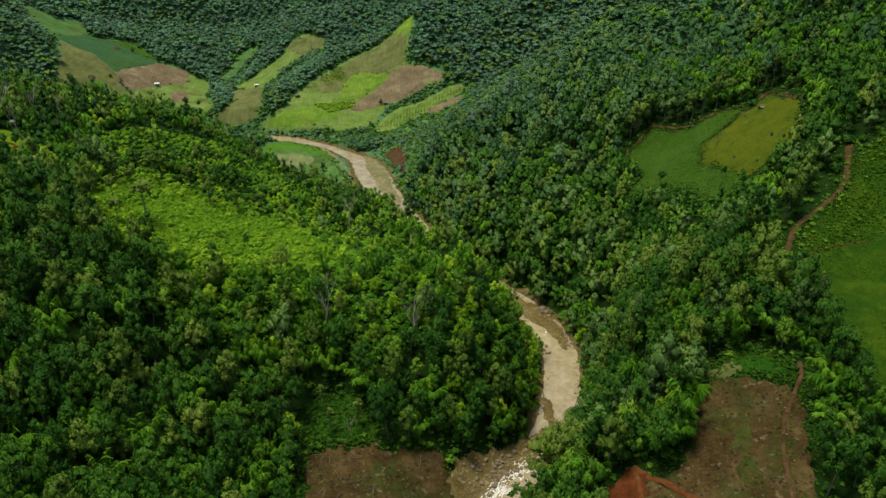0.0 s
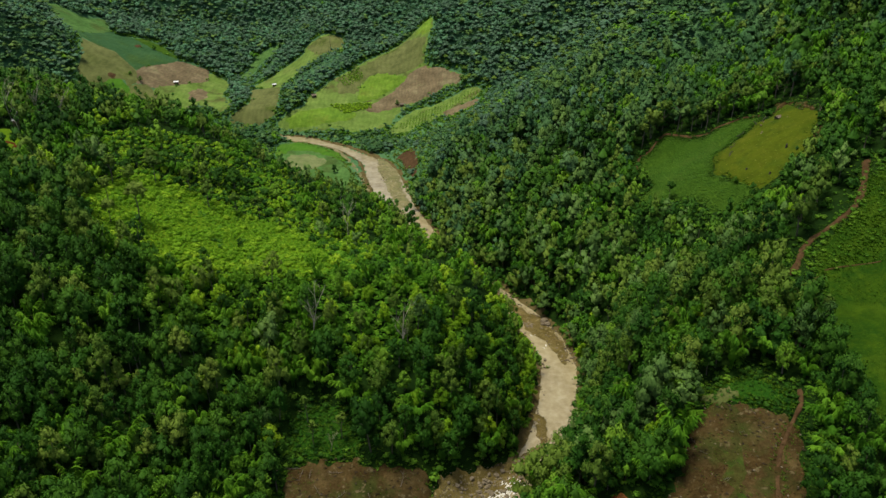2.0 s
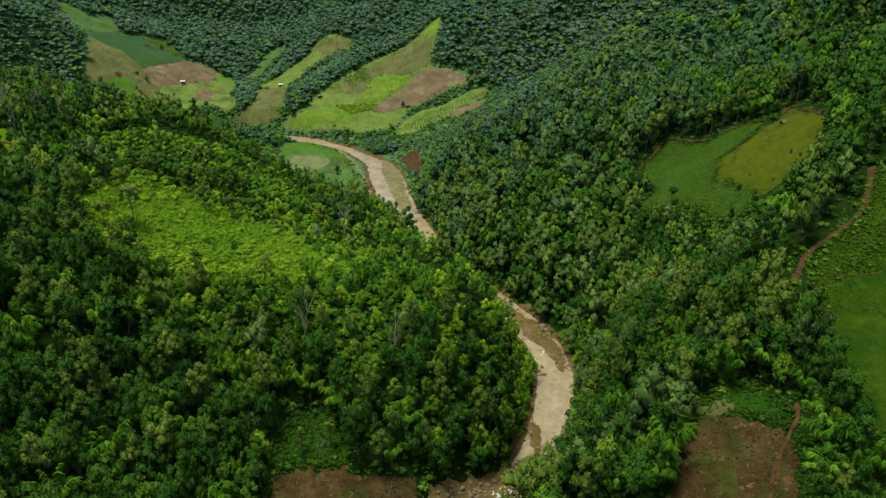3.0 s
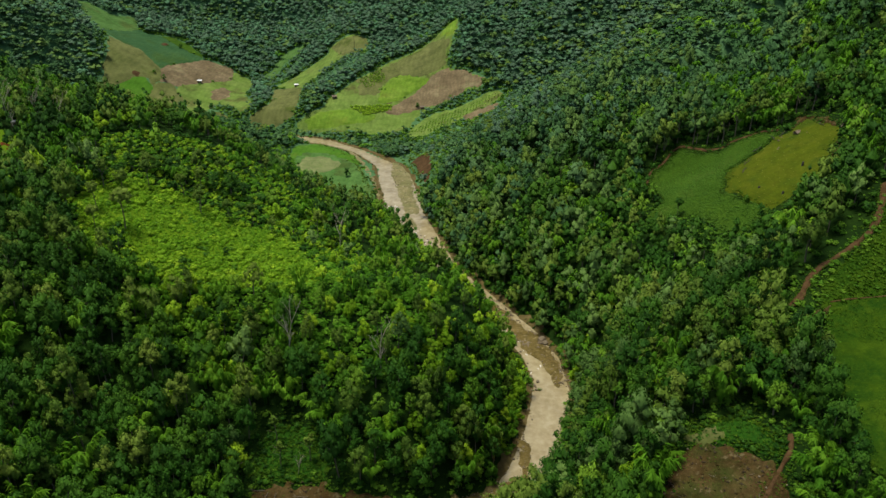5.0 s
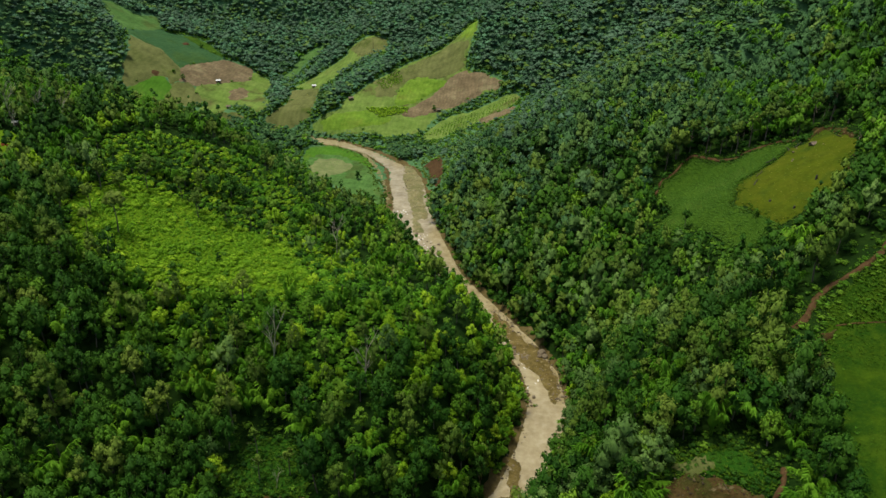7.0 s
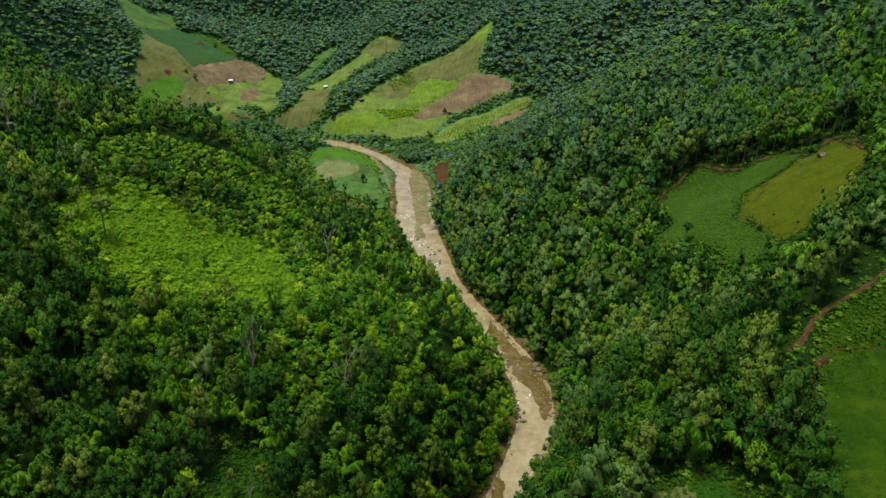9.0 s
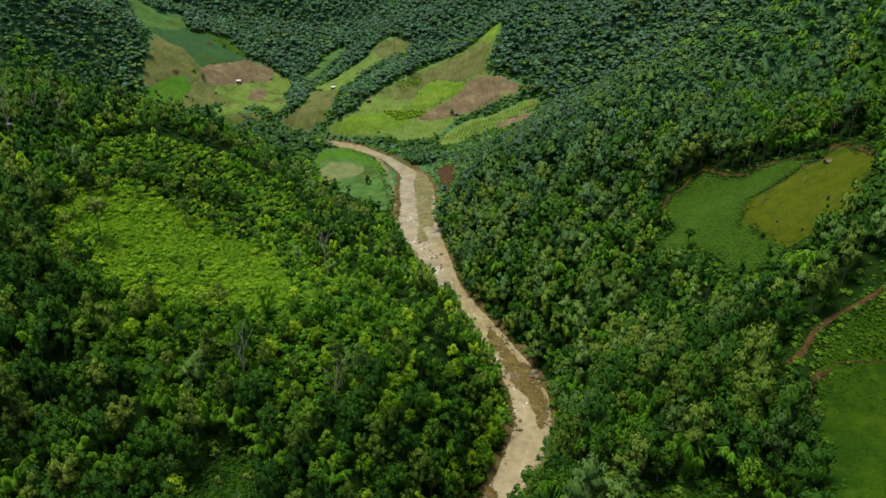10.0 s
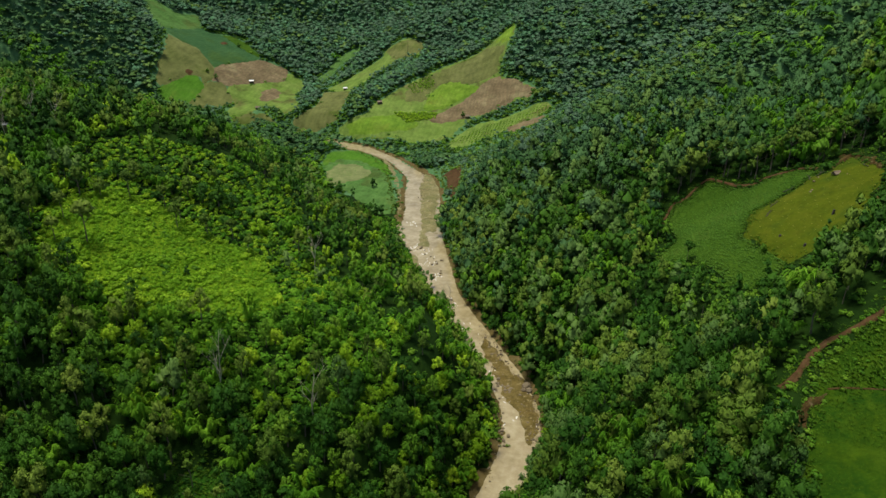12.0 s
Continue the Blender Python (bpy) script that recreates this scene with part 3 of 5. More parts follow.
def drape(name, poly, mat, lift, label, step=3.0, wobble=0.8, level=None, grow=0.0):
    """A patch of ground cover laid over the slope, with an uneven edge."""
    from mathutils import geometry
    rng = np.random.default_rng(len(poly) * 7 + int(abs(poly[0][0])))
    edge = []
    soft = []
    for (ax, ay), (bx, by) in zip(poly, poly[1:] + poly[:1]):
        cut = min(0.16, 2.0 / math.hypot(bx - ax, by - ay))
        soft += [(ax + (bx - ax) * cut, ay + (by - ay) * cut), (bx + (ax - bx) * cut, by + (ay - by) * cut)]
    for (ax, ay), (bx, by) in zip(soft, soft[1:] + soft[:1]):
        n = max(1, int(math.hypot(bx - ax, by - ay) / step))
        for k in range(n):
            j = rng.normal(0, wobble * 0.5, 2)
            edge.append((ax + (bx - ax) * k / n + j[0], ay + (by - ay) * k / n + j[1]))
    e = np.array(edge)
    if grow:
        along = np.roll(e, -1, axis=0) - np.roll(e, 1, axis=0)
        turn = 1.0 if (e[:, 0] * np.roll(e[:, 1], -1) - np.roll(e[:, 0], -1) * e[:, 1]).sum() > 0 else -1.0
        e = e + grow * turn * unit(np.stack([along[:, 1], -along[:, 0]], 1))
        edge = [tuple(p) for p in e]
    gx, gy = np.meshgrid(np.arange(e[:, 0].min(), e[:, 0].max(), step), np.arange(e[:, 1].min(), e[:, 1].max(), step))
    gx, gy = gx.ravel() + rng.uniform(-0.3, 0.3, gx.size) * step, gy.ravel() + rng.uniform(-0.3, 0.3, gy.size) * step
    ok = inside(edge, gx, gy) & (line_distance(edge + edge[:1], gx, gy) > step * 0.4)
    pts = [Vector(p) for p in edge] + [Vector((a, b)) for a, b in zip(gx[ok], gy[ok])]
    out = geometry.delaunay_2d_cdt(pts, [], [list(range(len(edge)))], 1, 1e-4)
    v = np.array([(p.x, p.y) for p in out[0]])
    rim = line_distance(edge + edge[:1], v[:, 0], v[:, 1])
    if level is None:
        z = height(v[:, 0], v[:, 1]) + np.where(rim < 0.3, -0.25 if step > 2 else -0.9, lift)
    else:
        z = level * np.clip(rim / 4.0, 0, 1) ** 0.6 + 0.1
    f = np.array([t for t in out[2] if len(t) == 3])
    me = tri_mesh(name, np.column_stack([v, z]), f, smooth=True)
    return tagged(part(name, me, mat), label, name.replace("_", " "), kind="structure")


def ribbon(name, line, half, mat, lift, label, level=None, step=2.5, category="road", across=4, uneven=0.0):
    """A strip along a line: tracks draped over the ground, or the river's level surface."""
    p = [Vector(q) for q in line]
    pts = []
    for i in range(len(p) - 1):
        a, b, c, d = p[max(i - 1, 0)], p[i], p[i + 1], p[min(i + 2, len(p) - 1)]
        n = max(2, int((c - b).length / step))
        for k in range(n):
            t = k / n
            pts.append(0.5 * ((2 * b) + (c - a) * t + (2 * a - 5 * b + 4 * c - d) * t * t + (3 * b - a - 3 * c + d) * t ** 3))
    pts.append(p[-1])
    v, f = [], []
    for i, q in enumerate(pts):
        d = (pts[min(i + 1, len(pts) - 1)] - pts[max(i - 1, 0)]).normalized()
        w = half(q) if callable(half) else half * (1 + 0.18 * math.sin(i * 1.7) + 0.1 * math.sin(i * 0.6))
        for k in range(across + 1):
            s = (k / across * 2 - 1) * w
            x, y = q.x + d.y * s, q.y - d.x * s
            z = level if level is not None else float(height(x, y)) + lift - (0.35 if k in (0, across) else 0)
            if uneven:
                z += uneven * (noise.noise(Vector((x * 0.22, y * 0.22, 3))) + 0.6 * noise.noise(Vector((x * 0.7, y * 0.7, 9))))
            v.append((x, y, z))
    w = across + 1
    for i in range(len(pts) - 1):
        for k in range(across):
            a = i * w + k
            f += [(a, a + 1, a + w + 1), (a, a + w + 1, a + w)]
    me = tri_mesh(name, np.array(v), np.array(f), smooth=True)
    return tagged(part(name, me, mat), label, category, kind="structure")


for f_count, (f_name, f_poly, f_mat, f_lift, f_label) in enumerate(FIELDS):
    ragged = f_name in ("cleared_ground", "red_earth", "stony_shore", "dry_grass", "bare_patch") and f_poly[0][1] < 330
    drape(f_name, f_poly, f_mat, f_lift, f_label, 1.2 if ragged else 3.0, (1.1 if f_name == "stony_shore" else 1.4) if ragged else 1.1, grow=1.5 if f_count < FAR_FIELDS else 0.0)
def bed_width(q):
    return 8.2 + 5.7 * math.exp(-((q.y - 412) / 70) ** 4) + 1.3 * math.exp(-((q.y - 238) / 95) ** 4) + 0.9 * math.sin(q.y * 0.31) + 0.6 * math.sin(q.y * 0.83 + 1)


ribbon("river_bank", RIVER, bed_width, BANK, 0.38, "brown muddy river bank strewn with gravel", category="river bank", across=22, step=1.3, uneven=0.16)
ribbon("water", RIVER, 17.0, WATER, 0, "muddy light brown river winding through the valley", level=WATER_LEVEL, category="river")
GRAVEL_BAR = [(-59, 496), (-54, 459), (-43, 422), (-36, 397), (-31, 372), (-25, 369), (-22, 372), (-25, 382), (-29, 389), (-25, 388), (-19, 372), (-15, 364), (-24, 396), (-33, 429), (-35, 448), (-39, 463), (-47, 478), (-54, 491)]
drape("gravel_bar", GRAVEL_BAR, SHINGLE, 0.3, "dry tan gravel bar beside the main channel", 2.0, 1.2, level=1.1)
drape("gravel_bar", [(-36, 359), (-33, 362), (-28, 363), (-23, 354), (-18, 342), (-15, 332), (-19, 331), (-25, 334), (-32, 346)], SHINGLE, 0.3, "small grassy gravel spit at the river's edge", 2.0, 1.0, level=1.1)
drape("bare_bank", [(-136, 533), (-112, 527), (-90, 507), (-77, 486), (-65, 458), (-54, 428), (-47, 400), (-51, 402), (-59, 430), (-71, 461), (-85, 490), (-102, 512), (-118, 524)], SHINGLE, 0.45, "sandy bank between field and river", 2.0, 1.2)
drape("bare_bank", [(-44, 481), (-40, 485), (-32, 487), (-24, 455), (-24, 440), (-27, 434), (-35, 458)], ROAD, 0.4, "eroded reddish bank above the gravel bar", 1.6, 1.6)
drape("gravel_bar", [(18, 298), (26, 289), (35, 274), (44, 266), (49, 252), (51, 240), (51, 229), (45, 229), (42.5, 240), (36.5, 249.5), (31, 257.5), (26, 270), (20, 283)], GRAVEL, 0.3, "brown gravel shoal along the outer bank", 1.4, 1.4, level=0.75)
drape("gravel_bar", [(31.5, 251), (32, 240), (35, 228), (40, 227), (39.5, 236), (36.5, 244), (34, 251)], GRAVEL, 0.3, "rocky islet overgrown with weeds", 1.2, 1.0, level=0.9)
for t_line, t_half in zip(TRACKS, (1.1, 0.22, 0.6, 0.55)):
    ribbon("track", t_line, t_half, ROAD, 0.45, "narrow reddish dirt track along the slope", step=1.2, across=6, uneven=0.25)
for r_line in ([(49, 141), (52, 137.5), (56, 133.5), (60, 129), (66, 124), (70, 118)], [(49, 141), (49.5, 136), (49, 130), (47, 120)]):
    ribbon("earth_ridge", r_line, 0.75, ORANGE, 0.8, "ridge of freshly dug orange earth", step=0.8, category="earth", across=6, uneven=0.5)


# ---- plants ----
# the dense heart of a leaf clump
HEART = (np.array([(1.15, 0, 0), (0, 1.15, 0), (-1.15, 0, 0), (0, -1.15, 0), (0, 0, 1.1), (0, 0, -1.0)]),
         np.array([(0, 1, 4), (1, 2, 4), (2, 3, 4), (3, 0, 4), (1, 0, 5), (2, 1, 5), (3, 2, 5), (0, 3, 5)]))


def sprays(pos, nrm, size, rng, slim=0.75):
    """Leaf sprays at pos, facing nrm: one ragged triangle each."""
    n = len(pos)
    nrm = unit(nrm)
    t = unit(np.cross(nrm, rng.normal(size=(n, 3))))
    b = np.cross(nrm, t)
    s = (size * rng.uniform(0.6, 1.4, n))[:, None]
    a0 = pos + t * s * 0.62 - nrm * s * 0.14
    b0 = pos + b * s * slim * 0.6 + nrm * s * 0.08
    a1 = pos - t * s * 0.5 - b * s * slim * rng.uniform(0.1, 0.5, n)[:, None] - nrm * s * 0.14
    return np.stack([a0, b0, a1], 1).reshape(-1, 3), np.arange(n * 3).reshape(-1, 3)


def join(parts):
    """Joins (vertices, triangles) or (vertices, triangles, normals)."""
    k, vs, fs = 0, [], []
    for p in parts:
        vs.append(p[0])
        fs.append(p[1] + k)
        k += len(p[0])
    out = (np.concatenate(vs), np.concatenate(fs))
    return out + (np.concatenate([p[2] for p in parts]),) if len(parts[0]) > 2 else out


def crown(rng, radius, low, top, clumps, count, size, core=0.86, fuzz=0.34):
    """A broadleaf crown: lumpy clumps of sprays from the top down its sides, with dense hearts and gaps between."""
    mid, half = low + (top - low) * 0.42, (top - low) * 0.58
    cs, rs = [(0.0, 0.0, mid)], [radius * (0.5 if clumps > 1 else 0.9)]
    side = rng.normal(0, 0.16 * radius, (3, 2))
    for k in range(clumps - 1):
        u = 1 - 1.45 * (k + rng.uniform(0.1, 0.9)) / (clumps - 1)
        a = k * 2.4 + rng.uniform(-0.6, 0.6)
        q = math.sqrt(max(0.0, 1 - u * u)) * rng.uniform(0.5, 0.84) * radius
        lean = side[k % 3]
        cs.append((q * math.cos(a) + lean[0], q * math.sin(a) + lean[1], mid + half * u * rng.uniform(0.6, 0.92)))
        rs.append(radius * rng.uniform(0.2, 0.4))
    cs, rs = np.array(cs), np.array(rs)
    weight = np.where(np.arange(len(rs)) == 0, 0.3, 1.0) * rs ** 2
    pick = rng.choice(len(cs), count * 2, p=weight / weight.sum())
    d = unit(rng.normal(size=(count * 2, 3)))
    d[:, 2] = np.where(d[:, 2] < -0.45, -d[:, 2], d[:, 2])
    pos = cs[pick] + d * rs[pick][:, None] * rng.uniform(0.8, 1.16, (count * 2, 1))
    gap = np.linalg.norm(pos[:, None] - cs[None], axis=2) / rs[None]
    gap[np.arange(len(pos)), pick] = 9
    keep = np.where(gap.min(1) > 0.84)[0][:count]
    pos, d = pos[keep], d[keep]
    heart = np.array([0, 0, mid - half * 0.3])
    v, f = sprays(pos, d + rng.normal(0, 0.5, d.shape) + [0, 0, 0.25], size, rng)
    nn = unit(0.35 * d + 0.65 * unit(pos - heart) + rng.normal(0, fuzz, d.shape) + [0, 0, 0.06 / fuzz])
    bits = [(v, f, np.repeat(nn, 3, axis=0))]
    iv, jf = HEART
    for c, r in zip(cs, rs):
        bits.append((c + iv * r * core * rng.uniform(0.85, 1.1, (len(iv), 1)), jf, unit(unit(iv) * 0.5 + 0.5 * unit(c - heart + [0, 0, 0.01]))))
    return join(bits)


def tube(points, radii, sides=5):
    """A tapered limb through points."""
    p = np.array(points, float)
    v = []
    for i, q in enumerate(p):
        d = unit(p[min(i + 1, len(p) - 1)] - p[max(i - 1, 0)])
        s = unit(np.cross(d, [0.31, 0.95, 0.05]))
        u = np.cross(d, s)
        for k in range(sides):
            a = 2 * math.pi * k / sides
            v.append(q + radii[i] * (math.cos(a) * s + math.sin(a) * u))
    f = []
    for i in range(len(p) - 1):
        for k in range(sides):
            a, b = i * sides + k, i * sides + (k + 1) % sides
            f += [(a, b, b + sides), (a, b + sides, a + sides)]
    return np.array(v), np.array(f)


def trunk(rng, h, r, limbs=3, sides=5, apart=False):
    bend = rng.normal(0, h * 0.03, (3, 2))
    pts = [(0, 0, -0.8), (bend[0][0], bend[0][1], h * 0.4), (bend[1][0], bend[1][1], h * 0.75), (bend[2][0], bend[2][1], h)]
    bits = [tube(pts, [r * 1.3, r, r * 0.7, r * 0.3], sides)]
    for k in range(limbs):
        a = k * 2.3 + rng.uniform(-0.6, 0.6)
        z0 = h * rng.uniform(0.45, 0.75)
        q = h * rng.uniform(0.2, 0.32)
        bits.append(tube([(0, 0, z0), (q * 0.5 * math.cos(a), q * 0.5 * math.sin(a), z0 + q * 0.5), (q * math.cos(a), q * math.sin(a), z0 + q * 0.8)], [r * 0.5, r * 0.35, r * 0.15], 4))
    return bits if apart else join(bits)


def bamboo(rng, h, spread, culms, count, size):
    """Arching culms with drooping leaf plumes; returns stems and leaves."""
    stems, lf = [], []
    per = count // culms
    for k in range(culms):
        a = 2 * math.pi * k / culms + rng.uniform(-0.4, 0.4)
        hh, rr = h * rng.uniform(0.65, 1.1), spread * rng.uniform(0.35, 1.15)
        t = np.linspace(0, 1, 6)
        r = 0.3 + rr * t ** 2.2
        z = hh * (t * 1.08 - 0.28 * t ** 4)
        pts = np.stack([r * math.cos(a), r * math.sin(a), z - 0.4 * (t == 0)], 1)
        stems.append(tube(pts, [0.06, 0.055, 0.05, 0.04, 0.03, 0.015], 3))
        s = rng.uniform(0.35, 1.0, per) ** 0.7
        base = np.stack([np.interp(s, t, pts[:, i]) for i in range(3)], 1)
        ang = a + rng.normal(0, 0.6, per)
        out = np.stack([np.cos(ang), np.sin(ang), rng.uniform(-0.95, -0.1, per)], 1)
        ln = size * rng.uniform(0.8, 1.5, per)[:, None]
        side = unit(np.cross(out, [0, 0, 1.0])) * ln * 0.19
        up = np.array([0, 0, 1.0]) * ln * 0.12
        v = np.stack([base + out * ln, base - side * 0.7 + up, base + side + up], 1).reshape(-1, 3)
        nn = unit(np.array([math.cos(a), math.sin(a), 0]) * 0.55 + [0, 0, 0.75] + rng.normal(0, 0.22, (per, 3)))
        lf.append((v, np.arange(per * 3).reshape(-1, 3), np.repeat(nn, 3, axis=0)))
    iv, jf = HEART
    lf.append((np.array([0, 0, h * 0.3]) + iv * [spread * 0.3, spread * 0.3, h * 0.2], jf, unit(iv)))
    return stems, join(lf)


def bare(rng, h, r, depth=3):
    """A leafless tree: forked limbs down to twigs."""
    bits, limbs = [], []

    def grow(p, d, length, rad, left):
        if left == depth - 1:
            limbs.append(len(bits))
        q = p + d * length * 0.5 + rng.normal(0, length * 0.04, 3)
        e = q + unit(d + rng.normal(0, 0.12, 3) + [0, 0, 0.12]) * length * 0.5
        bits.append(tube([p, q, e], [rad, rad * 0.8, rad * 0.5], 5 if left > 1 else 3))
        if left:
            for k in range(6 if left == depth else 3):
                share = rng.uniform(0.35, 1.0)
                out = rng.normal(0, 1, 3) * [1, 1, 0.3]
                nd = unit(d * 0.9 + unit(out) * 0.62 + [0, 0, 0.2])
                grow(p + (q - p) * min(1, share * 2) + (e - q) * max(0, share * 2 - 1), nd, length * rng.uniform(0.3, 0.55), rad * (0.62 - 0.2 * share), left - 1)
    grow(np.array([0, 0, -0.6]), np.array([0, 0, 1.0]), h * 0.68, r, depth)
    ends = limbs + [len(bits)]
    return [bits[0]] + [join(bits[a:b]) for a, b in zip(ends[:-1], ends[1:])]


rng = np.random.default_rng(11)
LOW_STRIPS = [
    [(-24, 455), (-24, 440), (-27, 434), (-33, 429), (-24, 400), (-14, 400), (-12, 430), (-15, 455)],
    [(-115, 439), (-94, 424), (-76, 414), (-61, 396), (-55, 404), (-46, 398), (-36, 370), (-36, 352), (-46, 352), (-60, 372), (-78, 392), (-100, 408), (-122, 430)],
    [(110, 206), (103.5, 203), (101, 190), (104, 183), (108, 186)],
    [(100, 270), (103.5, 262), (107.4, 255.5), (112, 257), (123, 258), (132, 265), (137, 266), (138, 261), (130, 256), (122, 248), (106, 246), (98, 254), (94, 266)],
    [(82, 294), (90, 285), (97, 280), (101, 270), (97, 264), (90, 272), (80, 284)],
]
blocked = [poly for _, poly, _, _, _ in FIELDS] + [[(-138, 533), (-112, 528), (-86, 506), (-60, 474), (-48, 431), (-42, 395), (-56, 395), (-64, 430), (-76, 461), (-94, 497), (-117, 520)], GRAVEL_BAR, [(52, 119), (92, 119), (84, 98), (52, 98)], [(-47, 491), (-31, 478), (-22, 440), (-30, 438), (-38, 460)]]


def free(x, y, room):
    """Where trees may stand: off the fields, the river bed and the tracks."""
    ok = river_distance(x, y) > 6.6 + room * 0.3
    for poly in blocked:
        ok &= ~inside(poly, x, y)
        ok &= line_distance(poly + poly[:1], x, y) > room
    for line in TRACKS:
        ok &= line_distance(line, x, y) > room + 1.2
    if room >= 1:
        ok &= line_distance(TRACKS[0], x, y) > 6.0
        for poly in LOW_STRIPS:
            ok &= ~inside(poly, x, y)
    return ok


def scatter(y0, y1, gap, room=1.6):
    xs, ys = [], []
    for j, y in enumerate(np.arange(y0, y1, gap * 0.87)):
        row = np.arange(-0.96 * y - 20, 0.62 * y + 32, gap) + (j % 2) * gap / 2
        xs.append(row + rng.uniform(-0.36, 0.36, row.size) * gap)
        ys.append(y + rng.uniform(-0.36, 0.36, row.size) * gap)
    x, y = np.concatenate(xs), np.concatenate(ys)
    ok = free(x, y, room) & (height(x, y) < 122)
    return x[ok], y[ok]


# name, label, category, crown height, crown radius, start of the crown, leaves
KINDS = [
    ("broadleaf_tree", "deep green broadleaf tree in the valley forest", "tree", 10.5, 3.9, 0.08, LEAF_DEEP),
    ("young_tree", "fresh green young tree with a dense crown", "tree", 8.0, 3.0, 0.08, LEAF_MID),
    ("olive_tree", "olive green forest tree with an open crown", "tree", 11.0, 3.6, 0.16, LEAF_OLIVE),
    ("pale_tree", "pale grey-green forest tree with rounded crown", "tree", 10.5, 4.0, 0.14, LEAF_PALE),
    ("bamboo_clump", "bright green bamboo clump with arching plumes", "bamboo", 9.0, 4.2, 0.0, LEAF_BAMBOO),
    ("slender_tree", "tall slender dark green tree above its neighbours", "tree", 13.0, 2.8, 0.14, LEAF_DEEP),
    ("spreading_tree", "wide-crowned dark green tree on the slope", "tree", 9.0, 4.5, 0.06, LEAF_DEEP),
    ("bushy_tree", "low bushy yellow-green tree on the slope", "tree", 5.5, 3.0, 0.0, LEAF_LIME),
]
RIGHT_SHARE = (0.16, 0.18, 0.20, 0.14, 0.09, 0.09, 0.08, 0.06)
LEFT_SHARE = (0.20, 0.18, 0.14, 0.02, 0.17, 0.09, 0.14, 0.06)
SPUR_SHARE = (0.02, 0.16, 0.10, 0.02, 0.28, 0.01, 0.01, 0.40)
UPPER_SHARE = (0.22, 0.17, 0.20, 0.21, 0.04, 0.09, 0.06, 0.01)
OPEN_SHARE = (0.08, 0.25, 0.20, 0.05, 0.20, 0.04, 0.03, 0.15)
# Mostly deep greens: the light's falloff towards the view's edges, put into planting.
WEST_SHARE = (0.26, 0.09, 0.10, 0.0, 0.17, 0.15, 0.23, 0.0)
SHADY_SHARE = (0.24, 0.10, 0.06, 0.0, 0.22, 0.13, 0.25, 0.0)
# The large share of pale trees far off also stands for haze.
FAR_SHARE = (0.28, 0.12, 0.10, 0.28, 0.03, 0.06, 0.10, 0.03)


def spur_top(x, y):
    """How open the young growth on the left spur is, 0 to 1."""
    return np.minimum(1.0, 1.6 * np.exp(-(((x + 24) / 62) ** 2 + ((y - 224) / np.where(y < 224, 30, 46)) ** 2)))


def species(x, y):
    """Kind by place: the right bank, the left slopes and the open top of the spur. Deeper kinds stand for dimmer light
    on the outer slopes.
    """
    right = x > np.interp(y, [100, 160, 230, 300, 380, 480, 560, 1000], [0, 22, 45, 12, -28, -60, -20, -20])
    spur = spur_top(x, y)
    left = np.array(LEFT_SHARE)[None] * (1 - spur[:, None]) + np.array(SPUR_SHARE)[None] * spur[:, None]
    p = np.where(right[:, None], np.array(RIGHT_SHARE)[None], left)
    p = np.where((right & (y > 250))[:, None], np.array(UPPER_SHARE)[None], p)
    deep = np.clip(np.maximum((-62 - x) / 30, 0.8 * ~right * (182 - y) / 20), 0, 1) * (y < 300) * (1 - spur)
    p = p * (1 - deep[:, None]) + np.array(WEST_SHARE)[None] * deep[:, None]
    p = np.where(((x > 86) & (y < 168))[:, None], np.array(SHADY_SHARE)[None], p)
    above = ~right & (x > -150) & (y > 224) & (y < 350)
    p = np.where(above[:, None], np.array(OPEN_SHARE)[None] * (1 - spur[:, None]) + np.array(SPUR_SHARE)[None] * spur[:, None], p)
    # The east rim is dimmed by mixing in deeper kinds as well.
    east = 0.9 * np.clip((x - 100) / 50, 0, 1) * (y > 250)
    p = p * (1 - east[:, None]) + np.array(SHADY_SHARE)[None] * east[:, None]
    p = np.where(y[:, None] > 520, np.array(FAR_SHARE)[None], p)
    return (rng.uniform(size=len(x))[:, None] > p.cumsum(1)).sum(1).clip(0, 7), right


def model(kind, r, clumps, count, size, culms=13, fuzz=0.34):
    """Stems and leaves of one plant of a kind."""
    _, _, _, h, rad, low, _ = KINDS[kind]
    if kind == 4:
        return bamboo(r, h, rad, culms, int(count * 1.7), size * 1.7)
    h, rad = h * r.uniform(0.88, 1.12), rad * r.uniform(0.9, 1.1)
    return trunk(r, h * 0.7, 0.2, 2, 4), crown(r, rad, h * low, h, clumps, count, size, 0.76 if fuzz > 0.3 else 0.98, fuzz)


def plant_near(x, y, kinds, right):
    made = {}
    for kind in range(8):
        name, label, cat, _, _, _, leaf = KINDS[kind]
        protos = []
        for k in range(6):
            stems, leaves = model(kind, np.random.default_rng(100 + kind * 10 + k), 15, 500, 0.58, 9)
            root = new(name)
            root.empty_display_size = 0.5
            if kind == 4:
                for c in stems:
                    part("culm", tri_mesh("culm", *c, smooth=True), LEAF_BAMBOO, root)
            else:
                part("trunk", tri_mesh("trunk", *stems, smooth=True), BARK, root)
            part("foliage" if kind == 4 else "crown", tri_mesh("crown", *leaves), leaf, root)
            tagged(root, label, cat, "forest trees of the near slopes")
            protos.append(root)
        made[kind] = protos
    used = set()
    for a, b, k, rt in zip(x, y, kinds, right):
        s = rng.uniform(0.64, 1.3) * ((1.2 if b < 215 else 1.1) if rt else 1.0 - 0.18 * float(spur_top(a, b)))
        wide = 0.92 if rt or k == 4 else 0.87
